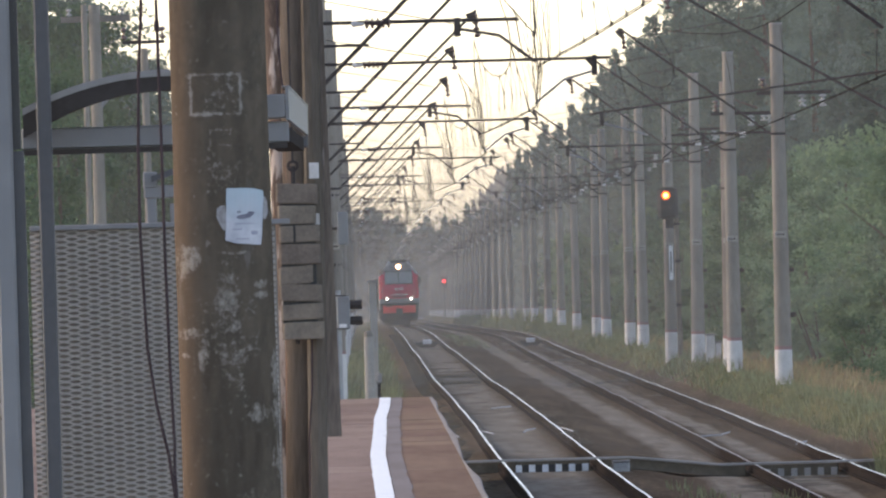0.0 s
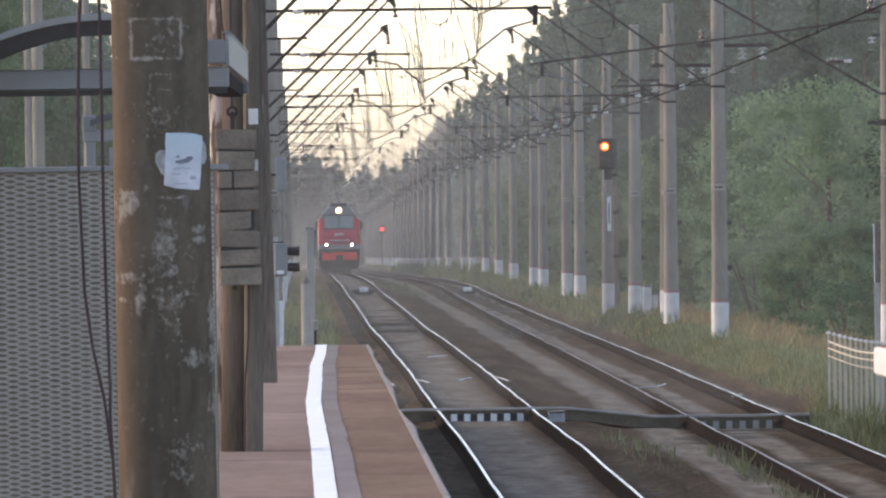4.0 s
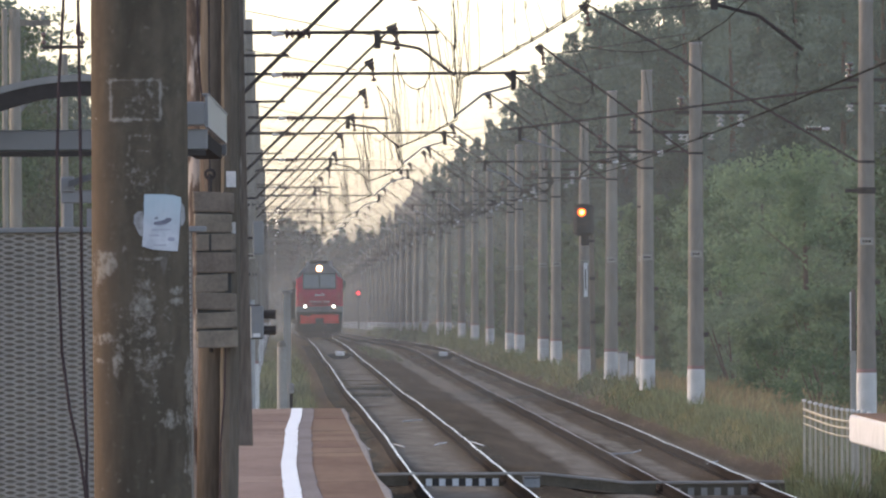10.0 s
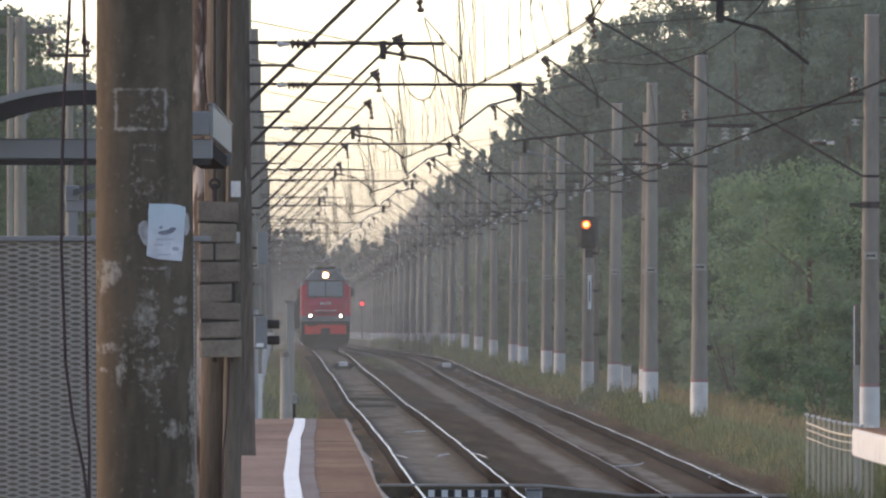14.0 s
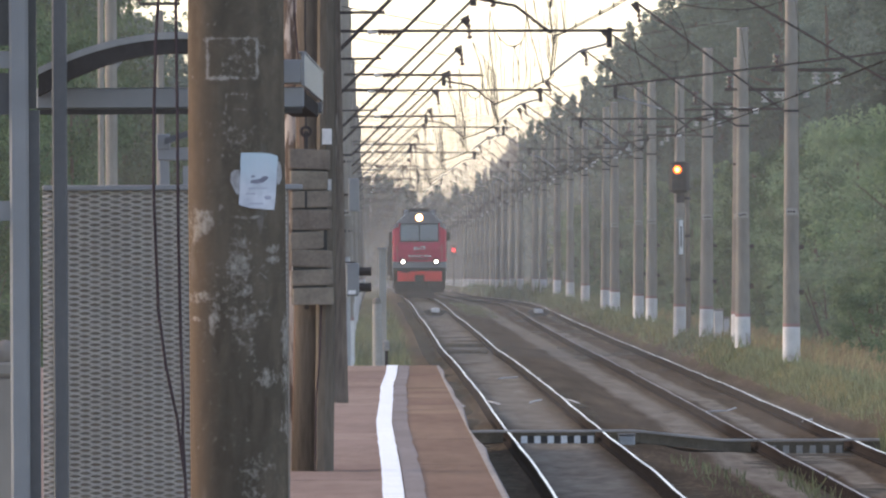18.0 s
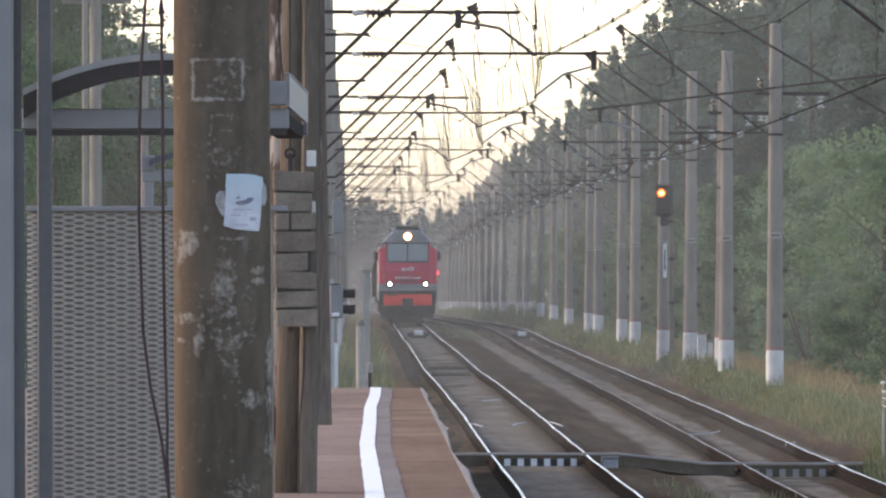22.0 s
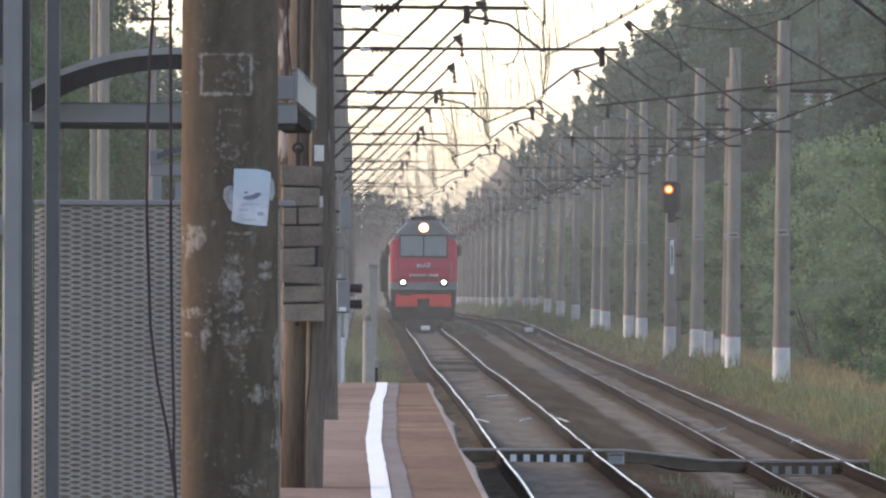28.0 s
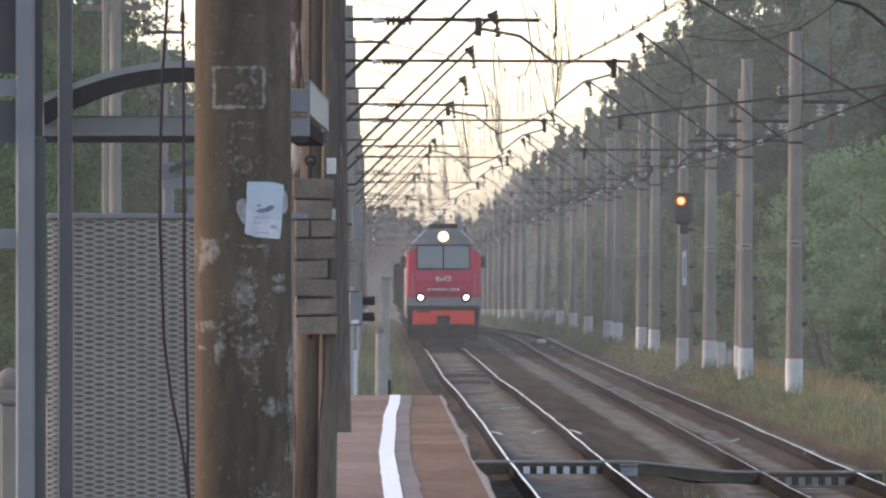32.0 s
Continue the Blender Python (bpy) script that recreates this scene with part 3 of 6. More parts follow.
def build_mast(side, reach, reverse, plain=False, height=9.0, tip_reach=3.0, foot_z=5.4, tip_z=8.15, rise=0.02, arm_z=0.0):
    """A concrete mast at its foot, with its arms pointing to side (+1: to larger x). reach: to the contact wire."""
    s = side
    mast = thing("catenary_mast", (0, 0, -30), "tapered concrete catenary mast with a whitewashed foot and steel arms", "catenary mast", "catenary masts")
    part("mast", smooth_join(Mesh().tube([(0, 0, -0.6), (0, 0, 1.0), (0, 0, height)], [0.215, 0.205, 0.15], 16).data("mast")), concrete, mast)
    part("whitewash_band", smooth_join(Mesh().tube([(0, 0, -0.2), (0, 0, 1.12)], [0.219, 0.211], 16).data("band")), whitewash, mast, "whitewashed foot")
    part("cap", Mesh().tube([(0, 0, height), (0, 0, height + 0.04)], [0.165, 0.16], 12), edge_conc, mast)
    plate = Mesh().box(-0.14, 0.14, -0.205, -0.192, 3.83, 3.99)
    p = part("number_plate", plate, pale_conc, mast, "white number plate with unreadable marks")
    for k in range(3):
        part("mark", Mesh().box(-0.09 + 0.065 * k, -0.045 + 0.065 * k, -0.209, -0.206, 3.885, 3.935), steel_dark, p)
    part("red_ring", smooth_join(Mesh().tube([(0, 0, 1.125), (0, 0, 1.2)], [0.209, 0.2085], 16).data("ring")), red_band, mast, "faded red ring above the whitewash")
    part("clamp", Mesh().tube([(0, 0, foot_z - 0.03), (0, 0, foot_z + 0.03)], [0.185, 0.185], 12), steel_dark, mast)
    if plain:
        return mast
    tip = (s * tip_reach, 0, tip_z)
    part("console", Mesh().rod((s * 0.18, 0, foot_z), (s * (tip_reach + 0.06), 0, tip_z + 0.06), 0.026, n=8), steel_dark, mast, "inclined steel bracket")
    part("tie_rod", Mesh().rod((s * 0.15, 0, tip_z + 0.3), (s * (tip_reach - 0.3), 0, tip_z - 0.2), 0.011, n=6), steel_dark, mast)
    part("insulator", disc_stack(Mesh(), (tip[0] + 0.03, 0, tip_z), (tip[0] + 0.08, 0, tip_z - 0.5), 0.065, 4), insul, mast, "brown porcelain insulator string")
    part("saddle", Mesh().loft([[(tip[0] - 0.16, q, tip_z - 0.02), (tip[0] + 0.05, q, tip_z + 0.06), (tip[0] + 0.09, q, tip_z - 0.3)] for q in (-0.02, 0.02)]), steel_dark, mast)
    zt = arm_z or (6.53 if reverse else 6.38)
    far = reach + 1.25 if reverse else reach - 0.2
    part("fixing_arm", Mesh().tube([(s * 0.2, 0, zt + rise), (s * far, 0, zt)], 0.023, 8), steel_dark, mast, "horizontal steel arm")
    part("insulator", disc_stack(Mesh(), (s * 0.95, 0, zt), (s * 1.3, 0, zt), 0.07, 5), insul, mast, "brown porcelain insulator")
    part("insulator_cap", Mesh().tube([(s * 0.78, 0, zt), (s * 0.82, 0, zt), (s * 0.86, 0, zt), (s * 0.94, 0, zt)], [0.03, 0.045, 0.03, 0.028], 8), whitewash, mast, "white porcelain cap")
    if reverse:
        part("drop_post", Mesh().box(min(s * (far - 0.3), s * (far - 0.22)), max(s * (far - 0.3), s * (far - 0.22)), -0.03, 0.03, zt - 0.26, zt + 0.05), steel_dark, mast)
        arm = [(s * (far - 0.27), 0, zt - 0.2), (s * (far - 0.75), 0, zt - 0.33), (s * (reach + 0.02), 0, 5.83)]
    else:
        part("drop_post", Mesh().box(min(s * (reach - 1.02), s * (reach - 0.94)), max(s * (reach - 1.02), s * (reach - 0.94)), -0.03, 0.03, zt - 0.2, zt + 0.04), steel_dark, mast)
        arm = [(s * (reach - 0.98), 0, zt - 0.1), (s * (reach - 0.45), 0, zt - 0.2), (s * reach, 0, 5.83)]
    part("steady_arm", Mesh().tube(arm, 0.022, 6), steel_dark if not reverse else galv, mast, "cranked steady arm")
    if s > 0:
        part("stub_arm", Mesh().box(0.14, 1.0, -0.03, 0.03, 6.09, 6.125), steel_dark, mast, "short thick steel arm")
        for z in (3.4, 5.2):
            part("clamp_band", smooth_join(Mesh().tube([(0, 0, z), (0, 0, z + 0.07)], [0.2 - 0.006 * z + 0.012, 0.2 - 0.006 * z + 0.012], 12).data("band")), steel_dark, mast)
    if s < 0:
        for x in (-0.34, 0.36):
            holder = part("side_bracket", Mesh().box(min(x, 0), max(x, 0), -0.03, 0.03, 6.82, 6.86), steel_dark, mast)
            part("insulator", disc_stack(Mesh(), (x, 0, 6.82), (x, 0, 6.64), 0.085, 2), insul_glass, holder, "pale glass insulator")
    if s < 0:  # feeder brackets on the outer side
        arm = part("cross_arm", Mesh().box(-0.5, 1.3, -0.05, 0.05, 7.3, 7.38), steel_dark, mast, "steel cross-arm for the feeder")
        for x in (0.6, 1.1):
            part("insulator", disc_stack(Mesh(), (x, 0, 7.3), (x, 0, 6.95), 0.1, 3), insul_glass, arm, "pale glass insulator")
        part("insulator", disc_stack(Mesh(), (-0.35, 0, 7.38), (-0.35, 0, 7.75), 0.09, 3), insul, arm)
        part("cable_hanger", Mesh().box(0.16, 0.3, -0.06, 0.06, 1.9, 2.02), steel_dark, mast)
        part("cable_hanger", Mesh().box(0.16, 0.3, -0.06, 0.06, 3.0, 3.1), steel_dark, mast)
    return mast


LEFT_X = -0.75
LEFT_Y = [200, 252, 304, 354, 409, 467, 528, 596, 667, 737, 800, 862, 925, 988, 1050, 1112, 1175, 1237] + [1300 + 60 * k for k in range(22)]
RIGHT_Y = [383.1, 433.2, 479.9, 573.4, 600.8, 659.1, 686.1, 749.2, 806.4, 862.5, 930.0, 977.9, 1073.6] + [1139 + 62 * k for k in range(24)]
RIGHT_X = 10.2


def contact_x(track, k):
    """The contact wire's zigzag."""
    return (2.35, 2.9)[k % 2] if track == 1 else (7.4, 6.75)[k % 2]


def build_masts():
    left = [build_mast(1, contact_x(1, k) - LEFT_X, k == 1, height=10.0) for k in (0, 1)]
    right = [build_mast(-1, RIGHT_X - contact_x(2, k), k == 1, tip_reach=3.75, foot_z=6.35, tip_z=8.95) for k in (0, 1)]
    wide = build_mast(-1, 6.37, True, tip_reach=5.97, foot_z=5.6, tip_z=8.95, rise=0.9, arm_z=6.3)
    part("band", Mesh().tube([(0, 0, 4.92), (0, 0, 5.06)], [0.2, 0.2], 12), steel_dark, wide, "dark steel band")
    part("band_bracket", Mesh().box(-0.45, -0.18, -0.05, 0.05, 4.95, 5.03), steel_dark, wide)
    wider = build_mast(-1, 6.4, True, tip_reach=6.2, foot_z=5.6, tip_z=8.95, rise=0.1)
    for ob in wider.children:
        if ob.name.startswith("steady_arm"):
            ob.data.materials[0] = steel_dark
    bare = build_mast(-1, 3, False, plain=True, height=8.4)
    rnd = random.Random(4)
    for k, y in enumerate(LEFT_Y):
        copy_thing(left[k % 2], pose((LEFT_X if k != 4 else LEFT_X + 0.17) + rnd.uniform(-0.05, 0.05), y, grade(y), rnd.uniform(-0.3, 0.3), rnd.uniform(-0.5, 0.5), 0))
    for k, y in enumerate(RIGHT_Y):
        copy_thing(right[k % 2], pose(RIGHT_X, y, grade(y) + LOW_2 + 0.1, rnd.uniform(-0.3, 0.3), 0.35 + rnd.uniform(-0.3, 0.3), 0))
    copy_thing(wide, pose(12.57, 336, LOW_2 + 0.15, 0, 0.3, 0))
    copy_thing(wider, pose(12.18, 172, LOW_2 - 0.03, 0, 0.2, 0))
    copy_thing(bare, pose(10.5, 451, -0.25, 0, 0.4, 0))
    copy_thing(bare, pose(9.97, 509, -0.3, 0, 0.2, 0))
    for o in left + right + [bare, wide, wider]:
        for c in o.children_recursive:
            bpy.data.objects.remove(c)
        bpy.data.objects.remove(o)


build_masts()


def build_wires():
    def run(name, pts, r, label):
        t = thing(name, (0, 0, 0), label, "overhead wire", "overhead wires")
        part("wire", Mesh().tube(pts, r, 5), wire_mat, t)
        return t
    for track, masts, low in ((1, [96, 148] + LEFT_Y, 0.0), (2, [172, 336] + RIGHT_Y, LOW_2)):
        contact, carrier, drops = [], [], Mesh()
        rnd = random.Random(track)
        for k in range(len(masts) - 1):
            ya, yb = masts[k], masts[k + 1]
            za, zb = grade(ya) + low, grade(yb) + low
            xa, xb = contact_x(track, k + (track == 2)), contact_x(track, k + 1 + (track == 2))
            for i in range(9):
                f = i / 9
                sag = 4 * f * (1 - f)
                zc = za * (1 - f) + zb * f
                x = xa * (1 - f) + xb * f
                contact.append((x, ya + (yb - ya) * f, zc + 5.8 - 0.03 * sag))
                cx = x * sag + (2.33 if track == 1 else 6.4) * (1 - sag)
                carrier.append((cx, ya + (yb - ya) * f, zc + (7.62 if track == 1 else 8.4) - 1.0 * sag))
                if i in ((1, 2, 3, 4, 5, 7, 8) if track == 1 else (2, 5, 7)) and ya < 1100:
                    for q in (contact[-1], carrier[-1]):
                        drops.box(q[0] - 0.014, q[0] + 0.014, q[1] - 0.06, q[1] + 0.06, q[2] - 0.03, q[2] + 0.03, 0.005)
                    a, b, bow = Vector(contact[-1]), Vector(carrier[-1]), rnd.uniform(-0.09, 0.09)
                    drops.tube([a, a.lerp(b, 0.35) + Vector((bow, 0.2, 0)), a.lerp(b, 0.7) + Vector((bow * 0.8, 0, 0)), b], 0.0038, 4)
                    if rnd.random() < 0.6:
                        drops.tube([a + Vector((0.03, 0.5, 0)), a.lerp(b, 0.5) + Vector((0.06 - bow, 0.3, 0)), b], 0.0038, 4)
                    for q in (0.3, 0.62):
                        c = a.lerp(b, q + rnd.uniform(-0.1, 0.1)) + Vector((bow * 0.7, 0, 0))
                        drops.box(c[0] - 0.007, c[0] + 0.007, c[1] - 0.02, c[1] + 0.02, c[2] - 0.035, c[2] + 0.035, 0.003)
                if track == 1 and i in (1, 8) and ya < 900:   # slack jumpers near the masts
                    drops.tube([(x, contact[-1][1], contact[-1][2]), (x - 0.12 * rnd.random(), contact[-1][1] + 0.5, contact[-1][2] + 0.5), (cx + 0.08, carrier[-1][1] + 0.6, carrier[-1][2] - 0.5), carrier[-1]], 0.006, 4)
        for line, z in ((contact, 5.8), (carrier, 7.6 if track == 1 else 8.4)):
            line.insert(0, (line[0][0], 60, z))
        run("contact_wire", contact, 0.0065, "copper contact wire over the track")
        run("carrier_cable", carrier, 0.009, "sagging carrier cable above the contact wire")
        run("second_contact_wire", [(x + 0.04, y, z) for x, y, z in contact], 0.0065, "copper contact wire over the track")
        d = thing("dropper_wires", (0, 0, 0), "thin droppers and slack jumpers between the wires", "dropper wires", "overhead wires")
        part("hanger_web", drops, wire_mat, d, kind="stuff")
    for x, z in ((11.3, 6.95),):
        pts = []
        ys = RIGHT_Y
        for ya, yb in zip(ys, ys[1:]):
            for i in range(6):
                f = i / 6
                pts.append((x, ya + (yb - ya) * f, grade(ya) * (1 - f) + grade(yb) * f + LOW_2 + z - 0.2 * 4 * f * (1 - f)))
        run("feeder_cable", pts, 0.005, "feeder cable slung along the masts")


build_wires()

# ---- signals ----
def build_signal():
    y, x = 507.0, 9.95
    sig = thing("colour_light_signal", (x - 0.05, y, -0.54), "black colour-light signal showing amber on a concrete mast", "railway signal")
    part("head", smooth_join(Mesh().soft_box(-0.3, 0.36, -0.25, 0.0, 5.0, 6.02, 0.1).data("head")), black_paint, sig, "black signal head")
    for z, lens in ((5.76, lamp_amber), (5.32, black_paint)):
        hood = part("hood", Mesh().loft([[(-0.03 + 0.15 * math.cos(a), yy, z + 0.15 * math.sin(a)) for a in np.linspace(-0.4, math.pi + 0.4, 12)] for yy in (-0.5, -0.24)], closed=False, caps=False), black_paint, sig)
        part("lens", smooth_join(Mesh().tube([(-0.03, -0.27, z), (-0.03, -0.256, z)], [0.068, 0.075], 16).data("lens")), lens, hood, "lit amber lens" if lens is lamp_amber else "dark lens")
        # glowing ring added as the halo around the lit lens
        if lens is lamp_amber:
            part("lens_rim", smooth_join(Mesh().tube([(-0.03, -0.256, z), (-0.03, -0.25, z)], [0.135, 0.14], 18).data("rim")), lamp_amber_halo, hood, "emissive orange ring standing in for the lamp's halo")
    part("bracket", Mesh().box(-0.05, 0.2, -0.02, 0.1, 4.7, 5.02), steel_dark, sig)
    part("post", Mesh().tube([(0.31, 0.1, 0), (0.29, 0.1, 5.2)], [0.085, 0.075], 10), sleeper_dusty, sig, "dark weathered signal post")
    for z in (2.2, 3.6, 4.8):
        part("band", Mesh().tube([(0.3, 0.1, z), (0.3, 0.1, z + 0.08)], [0.1, 0.1], 10), steel_dark, sig)
    part("marker_board", Mesh().box(0.02, 0.14, -0.2, -0.18, 3.05, 4.15), white_plain, sig, "narrow white marker board")
    part("marker_slot", Mesh().box(0.06, 0.1, -0.205, -0.2, 3.3, 3.95), steel_dark, sig)
    y = 1870
    red = thing("colour_light_signal", (9.9, y, grade(y) + 0.15), "distant signal showing red beside the line", "railway signal")
    part("post", Mesh().rod((0, 0, -0.6), (0, 0, 4.6), 0.09), steel_dark, red)
    part("head", smooth_join(Mesh().soft_box(-0.3, 0.3, -0.2, 0.0, 3.6, 4.9, 0.1).data("head")), black_paint, red)
    part("lens", smooth_join(Mesh().tube([(0, -0.26, 4.3), (0, -0.21, 4.3)], [0.2, 0.25], 16).data("lens")), lamp_red, red, "lit red lens")


build_signal()


def build_cabinets():
    y = 473
    for x, w, h in ((10.42, 0.27, 0.68), (10.66, 0.16, 0.45)):
        c = thing("relay_cabinet", (x, y, 0.18), "small white trackside relay cabinet in the grass", "relay cabinet", "relay cabinets")
        part("case", Mesh().soft_box(-w / 2, w / 2, -0.2, 0.2, 0, h, 0.02), whitewash, c)
        part("roof", Mesh().soft_box(-w / 2 - 0.03, w / 2 + 0.03, -0.23, 0.23, h, h + 0.06, 0.02), edge_conc, c)
        part("foot", Mesh().box(-w / 2, w / 2, -0.15, 0.15, -0.7, 0.0), whitewash, c)


build_cabinets()


def build_platform_end():
    """Posts, the crossing's light and the cabinets by the platform end."""
    y = 262.0
    p = thing("concrete_post", (0.12, y + 3, -0.55), "short pale concrete post with a rounded white top", "post")
    part("shaft", Mesh().tube([(0, 0, 0), (0, 0, 2.6)], [0.085, 0.075], 10), pale_conc, p)
    part("top", Mesh().ball((0, 0, 2.63), 0.075), concrete, p, "rounded white top")
    q = thing("concrete_post", (0.22, y + 4, -0.55), "tall thin concrete post beside the line", "post")
    part("shaft", Mesh().box(-0.06, 0.06, -0.06, 0.06, 0, 3.5), pale_conc, q)
    part("cap", Mesh().box(-0.09, 0.09, -0.08, 0.08, 3.5, 3.54), edge_conc, q)
    i = thing("marker_post", (0.27, 260, -0.55), "small dark trackside marker post", "post")
    part("shaft", Mesh().rod((0, 0, 0), (0, 0, 1.9), 0.025), steel_dark, i)
    part("knob", Mesh().soft_box(-0.05, 0.05, -0.05, 0.05, 1.85, 2.02, 0.02), edge_conc, i)
    y = 258.5
    l = thing("crossing_light", (-0.33, y, -0.55), "grey pedestrian crossing light with two hooded lamps on a pole", "crossing light")
    part("pole", Mesh().rod((-0.05, 0.06, 0), (-0.05, 0.06, 3.4), 0.065, n=10), galv, l)
    body = part("housing", smooth_join(Mesh().soft_box(-0.06, 0.16, -0.14, 0.06, 2.76, 3.3, 0.02).data("housing")), grey_paint, l, "grey housing")
    for z in (3.16, 2.9):
        part("hood", Mesh().tube([(0.16, -0.04, z), (0.36, -0.04, z + 0.0)], [0.072, 0.08], 10), steel_dark, l, "black lamp hood")
    part("label", Mesh().box(-0.02, 0.1, -0.146, -0.141, 2.79, 2.85), white_plain, body)
    part("guard", Mesh().box(-0.08, 0.1, -0.16, -0.15, 3.3, 3.32), steel_dark, l)
    y = 408
    b = thing("mast_cabinet", (-0.42, y - 0.4, 0.0), "grey metal cabinet fixed to a concrete mast", "cabinet")
    part("case", Mesh().soft_box(-0.12, 0.16, -0.15, 0.15, 3.8, 4.65, 0.02), grey_paint, b)
    part("door", Mesh().box(-0.1, 0.14, -0.16, -0.152, 3.84, 4.6), grey_paint, b)
    part("bracket", Mesh().box(-0.42, -0.12, -0.03, 1.25, 4.2, 4.26), steel_dark, b)


build_platform_end()


def build_picket_fence():
    """A curved low fence: pickets with white knobs, thin bars and three sagging rails near the top."""
    fence = thing("picket_fence", (0, 0, 0), "low faded beige picket fence with white knobs behind the platform end", "fence")
    def line(f):
        return 8.77 + 0.27 * f ** 0.8, 262 - 21.5 * f
    def sag(f):
        return 1.09 - 0.03 * math.sin(math.pi * min(1, f * 1.1)) - 0.02 * f
    for k in range(13):
        f = k / 12
        x, y = line(f)
        part("picket", Mesh().box(x - 0.022, x + 0.022, y - 0.03, y + 0.03, -0.55, sag(f), 0.006), beige, fence)
        part("cap", Mesh().ball((x, y, sag(f) + 0.02), 0.04, 8, 5, 0.7), whitewash, fence, "white rounded knob")
    for k in range(30):
        f = (k + 0.5) / 30
        x, y = line(f)
        part("bar", Mesh().box(x - 0.006, x + 0.006, y - 0.008, y + 0.008, -0.5, sag(f) - 0.1), beige_dull, fence)
    for drop, r in ((0.12, 0.02), (0.23, 0.016), (0.36, 0.012)):
        part("rail", Mesh().tube([(*line(f), sag(f) - drop - 0.04 * math.sin(math.pi * f)) for f in np.linspace(0, 1, 13)], r, 6), beige, fence, "pale sagging rail")
    p = thing("concrete_post", (9.15, 250, -0.7), "thin post behind the fence, whitewashed below", "post")
    part("shaft", Mesh().box(-0.05, 0.05, -0.05, 0.05, 0, 2.69, 0.003), pale_conc, p, "whitewashed lower half")
    part("upper_shaft", Mesh().box(-0.03, 0.045, -0.05, 0.05, 2.693, 3.66, 0.005), wood_pale, p, "weathered brown upper half")
    part("edge_strip", Mesh().box(-0.046, -0.03, -0.045, 0.045, 2.693, 3.62), whitewash, p)


build_picket_fence()

# ---- near things on the platform ----
def pole_material():
    """Tarred timber with a rusty side and the worn remains of white stencils and daubs."""
    mat = wood_tar.copy()
    mat.name = "tarred timber with worn white paint"
    N, L = mat.node_tree.nodes, mat.node_tree.links
    bsdf = N["Principled BSDF"]
    under_ = bsdf.inputs["Base Color"].links[0].from_socket
    coord, sep = N.new("ShaderNodeTexCoord"), N.new("ShaderNodeSeparateXYZ")
    L.new(coord.outputs["Object"], sep.inputs[0])
    def calc(op, a, b=0.0):
        m = N.new("ShaderNodeMath"); m.operation = op
        for i, v in enumerate((a, b)):
            if isinstance(v, (int, float)):
                m.inputs[i].default_value = v
            else:
                L.new(v, m.inputs[i])
        return m.outputs[0]
    def step(v, lo, hi, top=1.0):
        r = N.new("ShaderNodeMapRange")
        r.inputs[1].default_value, r.inputs[2].default_value, r.inputs[4].default_value = lo, hi, top
        L.new(v, r.inputs[0]); return r.outputs[0]
    def grain(scale, detail=5.0):
        n = N.new("ShaderNodeTexNoise")
        n.inputs["Scale"].default_value, n.inputs["Detail"].default_value, n.inputs["Roughness"].default_value = scale, detail, 0.65
        L.new(coord.outputs["Object"], n.inputs["Vector"]); return n.outputs[0]
    def blend(f, a, tone):
        m = N.new("ShaderNodeMix"); m.data_type = 'RGBA'
        L.new(f, m.inputs[0]); L.new(a, m.inputs[6]); m.inputs[7].default_value = (*tone, 1)
        return m.outputs[2]
    x, z = sep.outputs[0], sep.outputs[2]
    fine_, coarse = grain(55.0), grain(14.0)
    # daubs: middle, half width, half height (metres from the pole's axis and foot), strength
    daubs = [(0.005, 2.07, 0.034, 0.08, 1.0), (0.03, 1.99, 0.024, 0.032, 1.0), (0.105, 2.105, 0.02, 0.012, 1.2), (0.107, 2.075, 0.02, 0.011, 1.2), (0.02, 1.9, 0.06, 0.04, 0.9),
             (-0.063, 1.91, 0.013, 0.035, 1.0), (-0.104, 2.19, 0.03, 0.03, 1.25), (-0.107, 1.965, 0.03, 0.016, 1.1), (0.143, 1.85, 0.014, 0.06, 1.3), (0.14, 1.73, 0.012, 0.03, 1.1),
             (0.14, 1.59, 0.014, 0.04, 1.1), (0.09, 1.73, 0.03, 0.025, 0.8), (0.02, 2.875, 0.012, 0.012, 1.0), (0.015, 2.67, 0.05, 0.05, 0.55), (0.0, 2.44, 0.06, 0.05, 0.5), (0.05, 1.42, 0.06, 0.08, 0.5), (0.02, 1.98, 0.07, 0.17, 0.5), (-0.105, 2.215, 0.03, 0.012, 1.3), (-0.12, 2.16, 0.014, 0.03, 1.3), (-0.075, 1.89, 0.01, 0.03, 1.2),
             (-0.118, 1.955, 0.02, 0.008, 1.2), (-0.12, 1.9, 0.014, 0.008, 1.1), (0.03, 2.2, 0.04, 0.006, 1.0), (-0.045, 2.23, 0.01, 0.012, 1.0)]
    mask = None
    for cx, cz, w, h, k in daubs:
        d = calc('ADD', calc('POWER', calc('DIVIDE', calc('SUBTRACT', x, cx), w * 1.6), 2.0), calc('POWER', calc('DIVIDE', calc('SUBTRACT', z, cz), h * 1.6), 2.0))
        e = calc('MULTIPLY', calc('MAXIMUM', calc('SUBTRACT', 1.0, d), 0.0), k)
        mask = e if mask is None else calc('MAXIMUM', mask, e)
